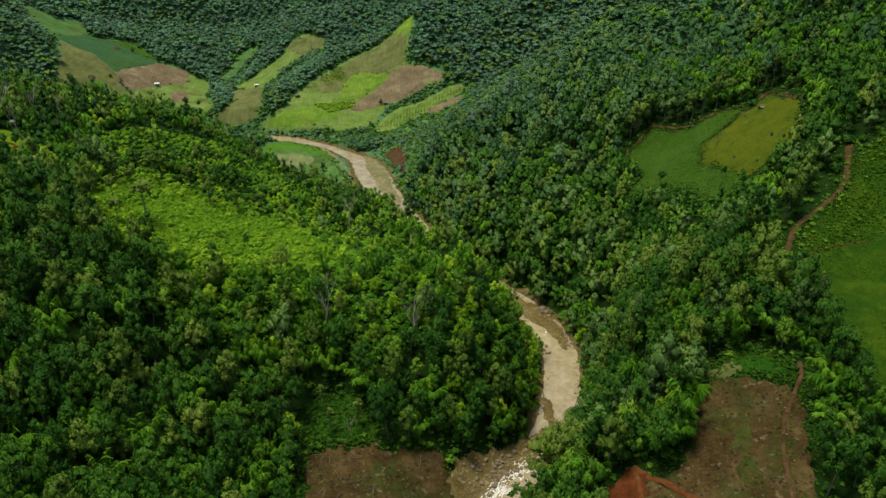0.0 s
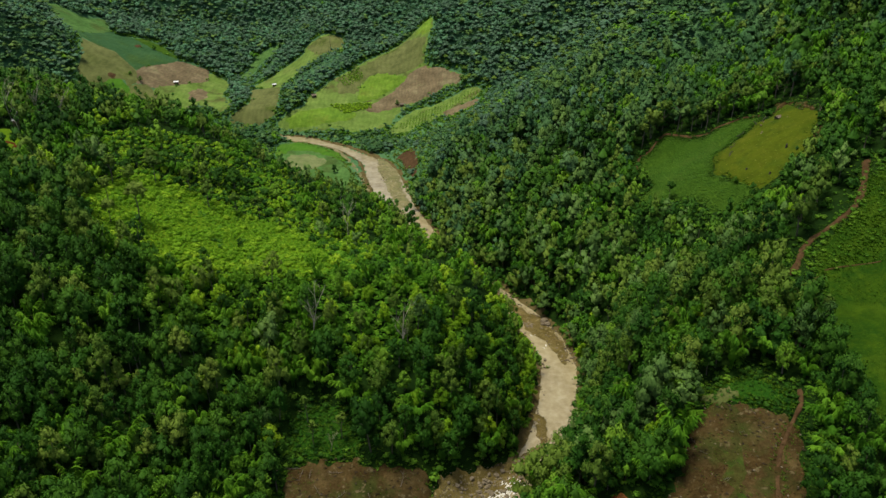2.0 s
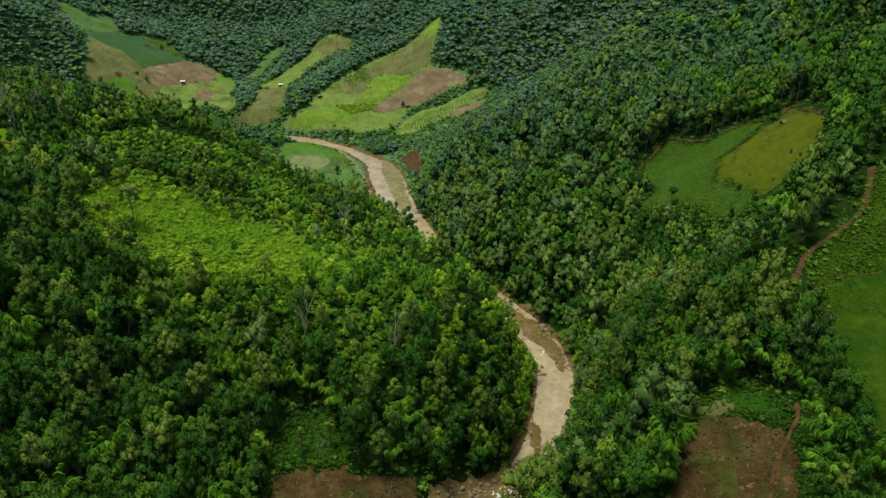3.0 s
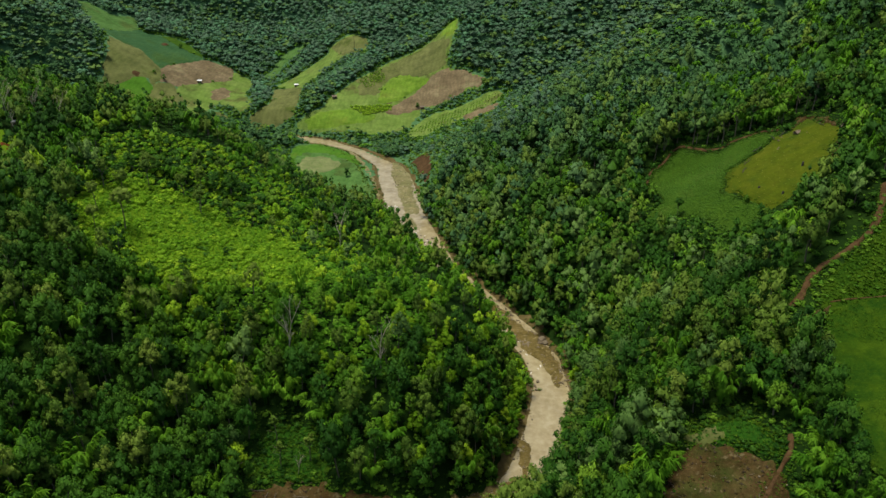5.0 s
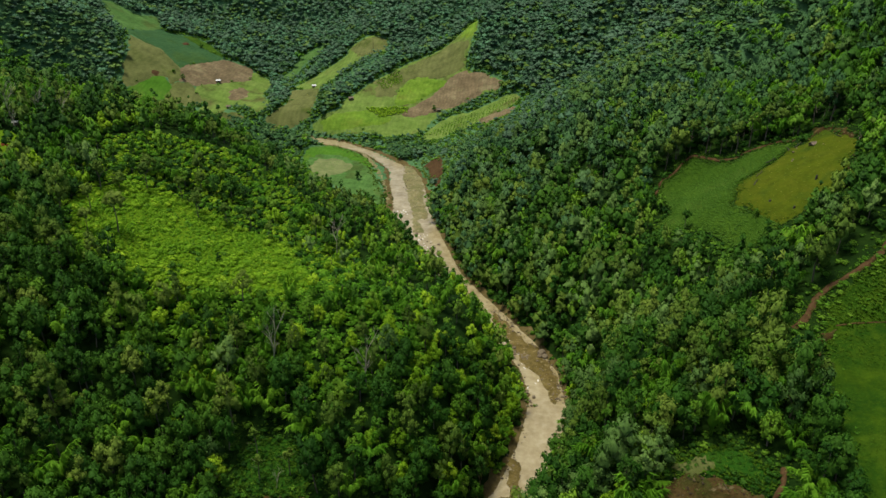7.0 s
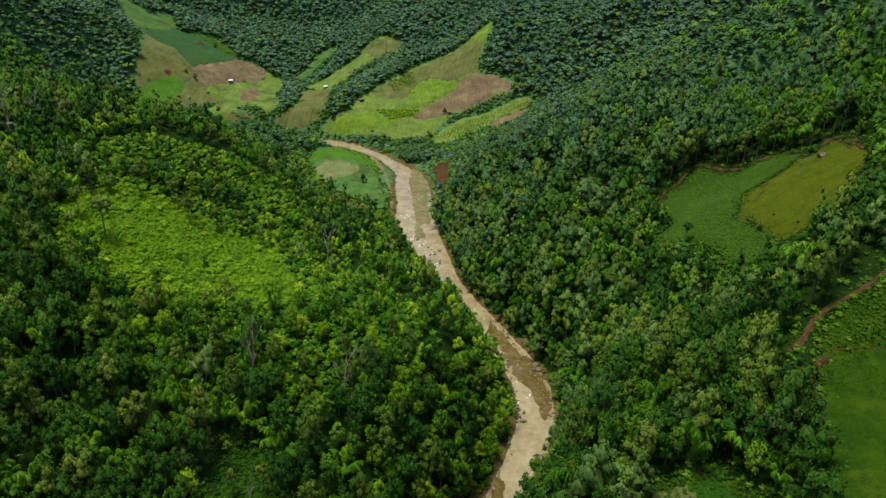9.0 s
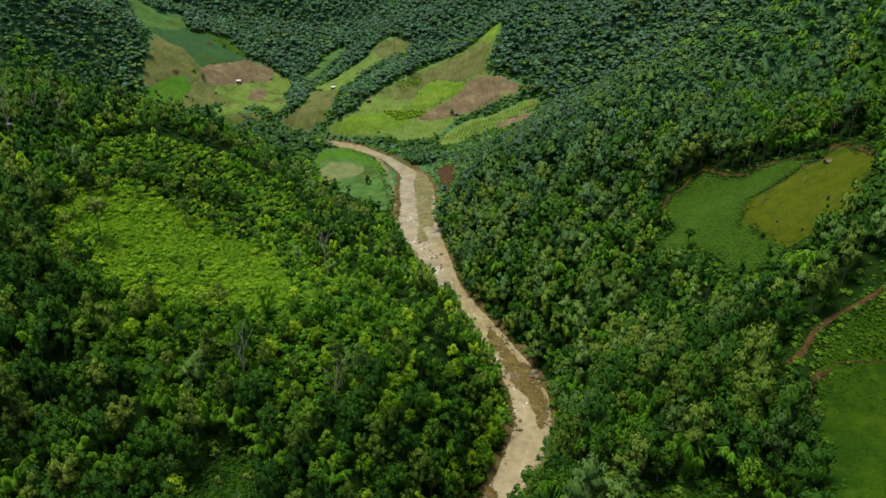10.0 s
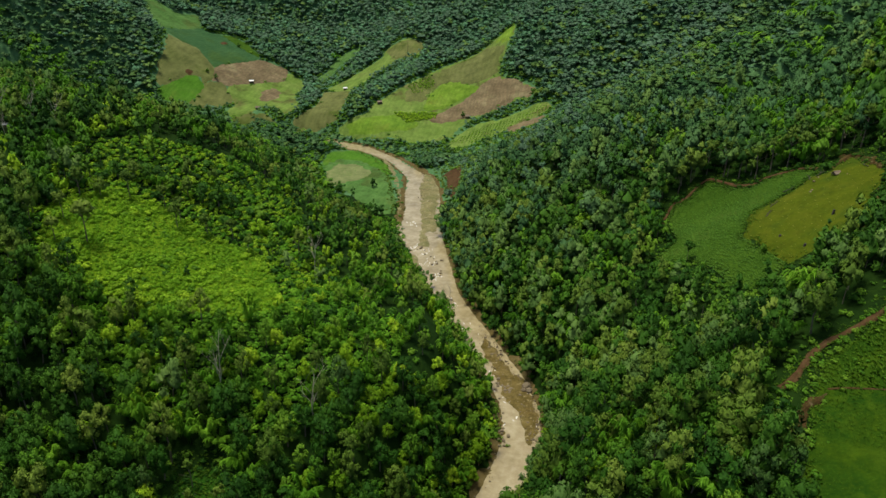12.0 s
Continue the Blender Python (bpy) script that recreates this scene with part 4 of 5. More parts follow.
        s *= 0.72 if a > 86 and b < 168 else 1.0
        proto = made[k][rng.integers(6)]
        m = pose(a, b, float(height(a, b)) - 0.2, rng.normal(0, 3), rng.normal(0, 3), rng.uniform(0, 360))
        ob = proto if proto.name not in used else copy_thing(proto, m)
        used.add(ob.name)
        ob.matrix_basis = m @ Matrix.Diagonal((s * wide, s * wide, s * rng.uniform(1.0, 1.45), 1))


def plant_mass(name, x, y, kinds, right, label, level):
    """Forest too far to count: every tree its own geometry, in one mesh. Regrowth below the fields is low. Distant
    leaves carry haze in their colour.
    """
    young = np.ones(len(x))
    for step in (5, 10, 16, 24, 34):
        for _, poly, _, _, _ in FIELDS[:FAR_FIELDS]:
            young[inside([(-60, 560), (20, 588), (28, 560), (24, 440), (-25, 440), (-48, 500)], x, y)] = 0.58
            young[inside(poly, x + step * (x - 30) / y, y + step)] = 0.55
    vs, fs, ns, ms, ts, k0 = [], [], [], [], [], 0
    for kind in range(8):
        for k in range(6):
            r = np.random.default_rng(500 + level * 100 + kind * 10 + k)
            _, (v, f, n) = model(kind, r, (8, 3)[level], (175, 32)[level], (0.83, 1.32)[level], (8, 4)[level], (0.18, 0.12)[level])
            mine = np.where(kinds == kind)[0][k::6]
            if not len(mine):
                continue
            a = rng.uniform(0, 2 * math.pi, len(mine))
            s = rng.uniform((0.68, 0.82)[level], (1.28, 1.14)[level], len(mine)) * np.where(right[mine], 1.1, 1.0 - 0.18 * spur_top(x[mine], y[mine])) * np.where(y[mine] > 430, (1.0, 1.1)[level], 1.0)
            s = s * np.where(~right[mine] & (y[mine] > 296) & (y[mine] < 430) & (x[mine] > -120), 0.7, 1.0)
            if level == 1:
                s = s * young[mine]
            wide = s[:, None] * np.interp(y[mine], [240, 430, 520], [0.84, 1.0, 1.2])[:, None]
            c, q = np.cos(a)[:, None] * wide, np.sin(a)[:, None] * wide
            px = v[None, :, 0] * c - v[None, :, 1] * q + x[mine][:, None]
            py = v[None, :, 0] * q + v[None, :, 1] * c + y[mine][:, None]
            pz = v[None, :, 2] * (s * rng.uniform((0.95, 0.58)[level], (1.4, 0.82)[level], len(mine)))[:, None] + height(x[mine], y[mine])[:, None]
            vs.append(np.stack([px, py, pz], 2).reshape(-1, 3))
            c, q = np.cos(a)[:, None], np.sin(a)[:, None]
            rise = np.clip((y[mine] - 260) / 200, 0, 1)[:, None] * 0.3
            ns.append(unit(np.stack([n[None, :, 0] * c - n[None, :, 1] * q, n[None, :, 0] * q + n[None, :, 1] * c, n[None, :, 2] + rise], 2).reshape(-1, 3)))
            ts.append(np.repeat(rng.uniform(0, 1, len(mine)), len(v)))
            fs.append((f[None] + (np.arange(len(mine)) * len(v))[:, None, None]).reshape(-1, 3) + k0)
            # The farther off, the more trees get leaves with haze in the colour.
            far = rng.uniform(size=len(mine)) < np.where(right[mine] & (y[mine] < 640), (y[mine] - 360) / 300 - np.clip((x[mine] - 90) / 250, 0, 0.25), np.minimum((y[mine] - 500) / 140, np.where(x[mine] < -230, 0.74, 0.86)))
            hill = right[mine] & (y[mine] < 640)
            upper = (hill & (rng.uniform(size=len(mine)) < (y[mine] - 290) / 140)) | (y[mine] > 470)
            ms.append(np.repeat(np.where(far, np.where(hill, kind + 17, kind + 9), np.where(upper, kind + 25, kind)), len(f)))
            k0 += len(mine) * len(v)
            if kind != 4 and level == 0:
                tv, tf = tube([(0, 0, -0.5), (0, 0, 5.0)], [0.2, 0.12], 3)
                tx = tv[None, :, 0] + x[mine][:, None]
                ty = tv[None, :, 1] + y[mine][:, None]
                tz = tv[None, :, 2] + height(x[mine], y[mine])[:, None]
                vs.append(np.stack([tx, ty, tz], 2).reshape(-1, 3))
                ns.append(np.tile(unit(tv * [1, 1, 0]), (len(mine), 1)))
                ts.append(np.zeros(len(mine) * len(tv)))
                fs.append((tf[None] + (np.arange(len(mine)) * len(tv))[:, None, None]).reshape(-1, 3) + k0)
                ms.append(np.full(len(mine) * len(tf), 8))
                k0 += len(mine) * len(tv)
    me = tri_mesh(name, np.concatenate(vs), np.concatenate(fs), np.concatenate(ns), np.concatenate(ms), tint=np.concatenate(ts))
    # Leaf sets coloured with haze, faintest in the hill set.
    far_haze_leaves = [LEAF_HAZE_TEAL, LEAF_HAZE_SAGE, LEAF_HAZE_SAGE, LEAF_HAZE_SILVER, LEAF_HAZE_SAGE, LEAF_HAZE_TEAL, LEAF_HAZE_SAGE, LEAF_HAZE_SAGE]
    hazy_leaves = [LEAF_HAZE_SAGE, LEAF_HAZE_SAGE, LEAF_OLIVE, LEAF_HAZE_SILVER, LEAF_HAZE_SAGE, LEAF_HAZE_SAGE, LEAF_HAZE_SAGE, LEAF_OLIVE]
    hill_haze_leaves = [LEAF_SLOPE_HAZE, LEAF_HILL_HAZE, LEAF_HILL_HAZE, LEAF_PALE, LEAF_BAMBOO, LEAF_SLOPE_HAZE, LEAF_SLOPE_HAZE, LEAF_HILL_HAZE]
    tagged(part(name, me, [k[6] for k in KINDS] + [BARK] + far_haze_leaves + hazy_leaves + hill_haze_leaves), label, "forest", kind="stuff")


x, y = scatter(96, 224, 4.9, 1.2)
keep = rng.uniform(size=len(x)) > 0.4 * spur_top(x, y) ** 2
x, y = x[keep], y[keep]
bx, by = scatter(120, 224, 4.6)
near_bank = (river_distance(bx, by) < 24) & (rng.uniform(size=len(bx)) < 0.6)
x, y = np.concatenate([x, bx[near_bank]]), np.concatenate([y, by[near_bank]])
sp, rt = species(x, y)
plant_near(x, y, sp, rt)
x, y = scatter(224, 430, 6.1)
keep = ~(inside(SCRUB, x, y) & (rng.uniform(size=len(x)) < 0.88)) & (rng.uniform(size=len(x)) > 0.4 * spur_top(x, y))
x, y = x[keep], y[keep]
bx, by = scatter(224, 430, 4.8)
near_bank = (river_distance(bx, by) < 26) & (rng.uniform(size=len(bx)) < 0.6)
x, y = np.concatenate([x, bx[near_bank]]), np.concatenate([y, by[near_bank]])
sp, rt = species(x, y)
plant_mass("forest", x, y, sp, rt, "dense green valley forest of mixed broadleaf trees", 0)
x, y = scatter(430, 840, 4.9, 2.4)
keep = ~inside([(-62, 522), (-30, 498), (22, 536), (28, 574), (-30, 572), (-60, 545)], x, y) | (rng.uniform(size=len(x)) < 0.15)
x, y = x[keep], y[keep]
sp, rt = species(x, y)
plant_mass("forest", x, y, sp, rt, "distant forest on the far hills, leaves tinted with haze", 1)

# the same forest goes on below and behind the start of the flight
for x0, x1, gap, level in ((-45, 125, 5.6, 0), (-150, -45, 7.6, 1), (125, 190, 7.6, 1)):
    gx, gy = np.meshgrid(np.arange(x0, x1, gap), np.arange(-70, 97, gap))
    x, y = gx.ravel() + rng.uniform(-2.4, 2.4, gx.size), gy.ravel() + rng.uniform(-2.4, 2.4, gx.size)
    ok = free(x, y, 1.5)
    x, y = x[ok], y[ok]
    sp, rt = species(x, y)
    plant_mass("forest", x, y, sp, rt, "green valley forest behind the cleared slopes", level)


# ---- low growth ----
def mass(name, model_list, x, y, s, mat, label, category, tall=1.0, lift=0.0):
    """Many small plants as one mesh."""
    if not len(x):
        return None
    vs, fs, ns, ts, k0 = [], [], [], [], 0
    z = height(x, y) + lift
    turn = rng.uniform(0, 2 * math.pi, len(x))
    for k, (v, f, n) in enumerate(model_list):
        m = np.arange(len(x))[k::len(model_list)]
        if not len(m):
            continue
        c, q = (np.cos(turn[m]) * s[m])[:, None], (np.sin(turn[m]) * s[m])[:, None]
        px = v[None, :, 0] * c - v[None, :, 1] * q + x[m][:, None]
        py = v[None, :, 0] * q + v[None, :, 1] * c + y[m][:, None]
        pz = v[None, :, 2] * s[m][:, None] * tall + z[m][:, None]
        vs.append(np.stack([px, py, pz], 2).reshape(-1, 3))
        c, q = np.cos(turn[m])[:, None], np.sin(turn[m])[:, None]
        ns.append(np.stack([n[None, :, 0] * c - n[None, :, 1] * q, n[None, :, 0] * q + n[None, :, 1] * c, n[None, :, 2] + 0 * c], 2).reshape(-1, 3))
        ts.append(np.repeat(rng.uniform(0, 1, len(m)), len(v)))
        fs.append((f[None] + (np.arange(len(m)) * len(v))[:, None, None]).reshape(-1, 3) + k0)
        k0 += len(m) * len(v)
    me = tri_mesh(name, np.concatenate(vs), np.concatenate(fs), np.concatenate(ns), tint=np.concatenate(ts))
    return tagged(part(name, me, mat), label, category, kind="stuff")


def shrub(seed, count=26, size=0.62):
    """A low bush: a dense heart under sprays that face the sky."""
    r = np.random.default_rng(seed)
    d = unit(r.normal(size=(count, 3)))
    d[:, 2] = np.abs(d[:, 2])
    pos = d * [1.0, 1.0, 0.75] * r.uniform(0.75, 1.1, (count, 1)) + [0, 0, 0.35]
    v, f = sprays(pos, d + r.normal(0, 0.3, d.shape) + [0, 0, 0.8], size, r)
    nn = unit(d + [0, 0, 0.35] + r.normal(0, 0.2, d.shape))
    iv, jf = HEART
    return join([(v, f, np.repeat(nn, 3, axis=0)), (iv * [0.68, 0.68, 0.5] * r.uniform(0.85, 1.1, (len(iv), 1)) + [0, 0, 0.3], jf, unit(iv + [0, 0, 0.3]))])


def tuft(seed, count=6, size=0.8):
    """Upright blades leaning out from one foot."""
    r = np.random.default_rng(seed)
    a = r.uniform(0, 2 * math.pi, count)
    out = np.stack([np.cos(a), np.sin(a), np.zeros(count)], 1)
    tip = out * r.uniform(0.5, 1.1, count)[:, None] * size + np.array([0, 0, 1.0]) * r.uniform(0.18, 0.45, count)[:, None] * size
    side = np.stack([-np.sin(a), np.cos(a), np.zeros(count)], 1) * size * 0.2
    v = np.stack([out * 0.05 - side - [0, 0, 0.15], tip, out * 0.05 + side - [0, 0, 0.15]], 1).reshape(-1, 3)
    nn = unit(out * 0.35 + [0, 0, 1.0] + r.normal(0, 0.15, out.shape))
    return v, np.arange(count * 3).reshape(-1, 3), np.repeat(nn, 3, axis=0)


def within(poly, gap, jitter=0.4, inset=0.5):
    p = np.array(poly, float)
    gx, gy = np.meshgrid(np.arange(p[:, 0].min(), p[:, 0].max(), gap), np.arange(p[:, 1].min(), p[:, 1].max(), gap))
    gx = gx.ravel() + rng.uniform(-jitter, jitter, gx.size) * gap
    gy = gy.ravel() + rng.uniform(-jitter, jitter, gy.size) * gap
    ok = inside(poly, gx, gy) & (line_distance(poly + poly[:1], gx, gy) > inset)
    return gx[ok], gy[ok]


PEBBLE = HEART + (unit(HEART[0]),)


def fringe_line(line, per_metre, away, spread):
    """Places on both sides of a line."""
    xs, ys = [], []
    for (ax, ay), (bx, by) in zip(line[:-1], line[1:]):
        d = math.hypot(bx - ax, by - ay)
        n = int(d * per_metre)
        t = rng.uniform(0, 1, n)
        o = rng.choice([-1, 1], n) * (away + np.abs(rng.normal(0, spread, n)))
        xs.append(ax + (bx - ax) * t + o * (by - ay) / d)
        ys.append(ay + (by - ay) * t - o * (bx - ax) / d)
    return np.concatenate(xs), np.concatenate(ys)


SHRUBS = [shrub(900 + k) for k in range(6)]
BUSHES = [shrub(920 + k, 24, 0.55) for k in range(6)]
TUFTS = [tuft(940 + k) for k in range(6)]
poly_of = {}
for f_name, f_poly, _, _, f_label in FIELDS:
    poly_of[f_label] = f_poly

# scrub on the open spur, low growth above it, undergrowth between the trees
meadow = poly_of["bright yellow green scrub meadow on the spur"]
x, y = within(meadow, 1.2, 0.5)
mass("scrub", SHRUBS, x, y, (0.55 + 0.65 * rng.uniform(size=len(x)) ** 2) * (1 + 0.3 * np.sin(x * 0.35 + 2 * np.sin(y * 0.2))), LEAF_SCRUB, "knee-high bright green scrub on the open spur", "scrub", 1.0, 0.1)
x, y = within(meadow, 2.6)
rim = line_distance(meadow + meadow[:1], x, y)
ok = rng.uniform(size=len(x)) < 0.9 * np.exp(-rim / 7.0) + 0.05
mass("scrub", BUSHES, x[ok], y[ok], rng.uniform(0.8, 1.9, ok.sum()), LEAF_LIME, "bushes closing in on the open scrub", "scrub", 1.0, 0.2)
ok = rng.uniform(size=len(x)) < 0.10 + 0.10 * np.sin(x * 0.3) * np.sin(y * 0.27)
mass("scrub", BUSHES, x[ok], y[ok], 0.5 + 0.9 * rng.uniform(size=ok.sum()) ** 2, LEAF_MID, "leafy bushes scattered over the open scrub", "scrub", 1.0, 0.2)
ok = rng.uniform(size=len(x)) < 0.03
mass("scrub", BUSHES, x[ok], y[ok], rng.uniform(0.6, 1.2, ok.sum()), LEAF_DEEP, "dark bushes dotted over the open scrub", "scrub", 1.1, 0.2)
x, y = within([(-135, 212), (-120, 192), (-70, 186), (-20, 186), (12, 200), (4, 235), (-24, 262), (-40, 250), (-36, 234), (-46, 220), (-67, 218), (-89, 211), (-113, 216)], 2.3, 0.5)
mass("undergrowth", BUSHES, x, y, rng.uniform(0.7, 2.0, len(x)), LEAF_BAMBOO, "fresh green undergrowth below the open spur", "undergrowth", 1.0)
x, y = within([(-152, 276), (-140, 310), (-120, 326), (-96, 338), (-72, 325), (-50, 290), (-30, 262), (-24, 236), (-46, 214), (-80, 208), (-118, 212), (-135, 240)], 2.2)
ok = ~inside(meadow, x, y)
x, y = x[ok], y[ok]
lime = rng.uniform(size=len(x)) < np.where(y > 262, 0.6, 0.5)
mass("scrub", BUSHES, x[lime], y[lime], rng.uniform(0.6, 1.7, lime.sum()), LEAF_LIME, "yellow-green bushes round the open spur", "scrub", 1.0)
mass("scrub", BUSHES, x[~lime], y[~lime], rng.uniform(0.7, 1.9, (~lime).sum()), LEAF_BAMBOO, "leafy green bushes round the open spur", "scrub", 1.0)
x, y = scatter(100, 235, 6.2, 0.2)
# Gaps on the low left are dim: their shade is set by deep leaves.
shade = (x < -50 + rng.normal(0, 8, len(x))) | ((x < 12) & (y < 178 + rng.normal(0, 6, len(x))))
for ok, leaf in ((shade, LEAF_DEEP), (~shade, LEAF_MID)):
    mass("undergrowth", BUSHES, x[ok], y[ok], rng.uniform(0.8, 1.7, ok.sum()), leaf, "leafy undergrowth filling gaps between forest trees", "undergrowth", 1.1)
bx, by = scatter(120, 430, 3.9, 0.2)
near_bank = river_distance(bx, by) < 24
mass("undergrowth", BUSHES, bx[near_bank], by[near_bank], rng.uniform(0.8, 2.0, near_bank.sum()), LEAF_MID, "bushes covering the steep river banks", "undergrowth", 1.1)
x, y = scatter(235, 420, 7.5, 0.2)
mass("undergrowth", SHRUBS, x, y, rng.uniform(1.2, 2.6, len(x)), LEAF_DEEP, "dark undergrowth below the hillside forest", "undergrowth", 1.1)

x, y = scatter(430, 565, 5.0, 0.3)
ok = (x > -210) & (x < 40)
mass("undergrowth", SHRUBS, x[ok], y[ok], rng.uniform(0.8, 1.8, ok.sum()), LEAF_MID, "bushes between the far river bank and fields", "undergrowth", 1.0)

for strip in LOW_STRIPS:
    x, y = within(strip, 1.7, 0.5, 0.0)
    for ok, leaf in ((x * 7 % 1 < 0.6, LEAF_MID), (x * 7 % 1 >= 0.6, LEAF_DEEP)):
        mass("scrub", BUSHES, x[ok], y[ok], 0.5 + 1.1 * rng.uniform(size=ok.sum()) ** 2, leaf, "green scrub below the open field's edge", "scrub", 1.0)

for line in (TRACKS[0], TRACKS[2], TRACKS[3]):
    x, y = fringe_line(line, 5.0, 0.75, 0.8)
    mass("grass", TUFTS, x, y, rng.uniform(0.3, 0.9, len(x)), LEAF_GRASS, "grass growing over a track's edges", "grass", 0.8, 0.4)

# crops and grass
x, y = within(poly_of["green crop field in a forest clearing"], 0.75, 0.5)
mass("crop_plants", TUFTS, x, y, rng.uniform(0.8, 1.3, len(x)), LEAF_CROP, "rows of knee-high green crop plants", "crop", 0.5, 0.35)
x, y = within(poly_of["yellowish stubble field beside green crop"], 2.6)
mass("stubble", TUFTS, x, y, rng.uniform(0.4, 0.8, len(x)), LEAF_STRAW, "thin yellow stubble and weeds", "stubble", 0.3, 0.5)
x, y = within(poly_of["bright green grass field beside a dirt track"], 0.9, 0.5)
ok = (x < 175) & (y > 128)
x, y = x[ok], y[ok]
rough = 0.6 + 0.9 * np.clip((y - 200 + (x - 118) * 0.3) / 2, 0, 1) + 0.35 * np.sin(x * 0.21 + np.sin(y * 0.17) * 2)
mass("grass", TUFTS, x, y, rough * rng.uniform(0.6, 1.2, len(x)), LEAF_GRASS, "tall green grass beside the dirt track", "grass", 1.0, 0.3)
ok = (y > 201 - (x - 118) * 0.3) & (rng.uniform(size=len(x)) < 0.13)
mass("scrub", BUSHES, x[ok], y[ok], 0.25 + 0.7 * rng.uniform(size=ok.sum()) ** 2, LEAF_MID, "low bushes in rough grass by the track", "scrub", 0.8, 0.25)
for label in ("small dark grass slope among forest trees", "grassy strip above the cleared soil"):
    x, y = within(poly_of[label], 0.9)
    mass("grass", TUFTS, x, y, rng.uniform(0.8, 1.5, len(x)), LEAF_GRASS, "rank green grass on a small clearing", "grass", 1.0, 0.4)
    x, y = within(poly_of[label], 1.25, 0.5, 0.0)
    mass("scrub", BUSHES, x, y, 0.2 + 0.5 * rng.uniform(size=len(x)) ** 2, LEAF_DEEP, "small green bushes in a grassy clearing", "scrub", 1.0, 0.3)
x, y = within([(-56, 546), (-32, 574), (13, 583), (16, 571), (-10, 563), (-32, 542)], 2.4, 0.15)
mass("crop_plants", SHRUBS, x, y, rng.uniform(0.5, 0.8, len(x)), LEAF_SCRUB, "bushy plants in straight rows on a terrace", "crop", 0.8, 0.4)
x, y = within([(-108, 578), (-74, 589), (-72, 580), (-93, 566)], 1.7, 0.3)
mass("crop_plants", SHRUBS, x, y, rng.uniform(0.8, 1.2, len(x)), LEAF_LIME, "block of tall leafy plants in a field", "crop", 1.0, 0.6)
x, y = within([(-98, 606), (-84, 625), (-92, 640), (-108, 618)], 1.8, 0.3)
mass("crop_plants", SHRUBS, x, y, rng.uniform(0.5, 0.9, len(x)), LEAF_SCRUB, "rows of light green plants beside trees", "crop", 1.0, 0.5)


def fringe(poly, per_metre, spread):
    """Places scattered along an outline."""
    xs, ys = [], []
    for (ax, ay), (bx, by) in zip(poly, poly[1:] + poly[:1]):
        n = int(math.hypot(bx - ax, by - ay) * per_metre)
        t = rng.uniform(0, 1, n)
        xs.append(ax + (bx - ax) * t + rng.normal(0, spread, n))
        ys.append(ay + (by - ay) * t + rng.normal(0, spread, n))
    return np.concatenate(xs), np.concatenate(ys)


for label in ("cleared brown soil patch with stones on slope", "bare brown clearing beside the river", "small dark grass slope among forest trees", "grassy strip above the cleared soil", "bright green grass field beside a dirt track", "green crop field in a forest clearing", "yellowish stubble field beside green crop"):
    x, y = fringe(poly_of[label], 1.3, 1.6)
    out = (river_distance(x, y) > 6.5) & (y > 100) & ((line_distance(TRACKS[3], x, y) > 1.0))
    if label in ("green crop field in a forest clearing", "yellowish stubble field beside green crop"):
        out &= (line_distance([(135, 305), (114, 295.5), (110, 287), (114, 277), (122, 259)], x, y) > 3.5) | (rng.uniform(size=len(x)) < 0.15)
        out &= ~inside(poly_of["green crop field in a forest clearing"], x, y)
    for name in ("cleared brown soil patch with stones on slope", "bare brown clearing beside the river", "brown stony shore inside the river bend", "yellowish stubble field beside green crop", "raw red earth beside the cleared soil"):
        out &= ~inside(poly_of[name], x, y) | (rng.uniform(size=len(x)) < 0.06)
    x, y = x[out], y[out]
    gx, gy = fringe(poly_of[label], 5.0, 2.2)
    ok = (river_distance(gx, gy) > 6.5) & (gy > 100) & (line_distance(TRACKS[3], gx, gy) > 0.8)
    mass("grass", TUFTS, gx[ok], gy[ok], rng.uniform(0.4, 1.0, ok.sum()), LEAF_GRASS, "grass tufts spreading from a clearing's edge", "grass", 1.0, 0.25)
    mass("weeds", BUSHES, x, y, 0.35 + 0.9 * rng.uniform(size=len(x)) ** 2, (LEAF_MID, LEAF_DEEP)[len(label) % 2], "ragged weeds at the edge of a clearing", "weeds", 1.0, 0.1)
gx, gy = np.meshgrid(np.arange(-60, 175, 1.9), np.arange(112, 345, 1.9))
gx, gy = gx.ravel() + rng.uniform(-0.9, 0.9, gx.size), gy.ravel() + rng.uniform(-0.9, 0.9, gx.size)
near = np.full(gx.size, 99.0)
for _, f_poly, _, _, _ in FIELDS[VALLEY_FIELDS:]:
    if f_poly is not meadow:
        near = np.minimum(near, line_distance(f_poly + f_poly[:1], gx, gy))
for line in TRACKS:
    near = np.minimum(near, line_distance(line, gx, gy))
ok = (near < 5.5) & free(gx, gy, 0.1) & (river_distance(gx, gy) > 6.5)
gx, gy = gx[ok], gy[ok]
pick = rng.uniform(size=len(gx)) < 0.45
mass("undergrowth", BUSHES, gx[pick], gy[pick], 0.4 + 0.8 * rng.uniform(size=pick.sum()) ** 2, LEAF_MID, "weeds and saplings at the forest's edge", "undergrowth", 1.1)
mass("undergrowth", TUFTS, gx[~pick], gy[~pick], rng.uniform(0.9, 1.8, (~pick).sum()), LEAF_GRASS, "rank grass at the forest's edge", "undergrowth", 0.8)
gx, gy = np.meshgrid(np.arange(-330, 40, 2.4), np.arange(430, 735, 2.4))
gx, gy = gx.ravel() + rng.uniform(-1.4, 1.4, gx.size), gy.ravel() + rng.uniform(-1.4, 1.4, gx.size)
near = np.full(gx.size, 99.0)
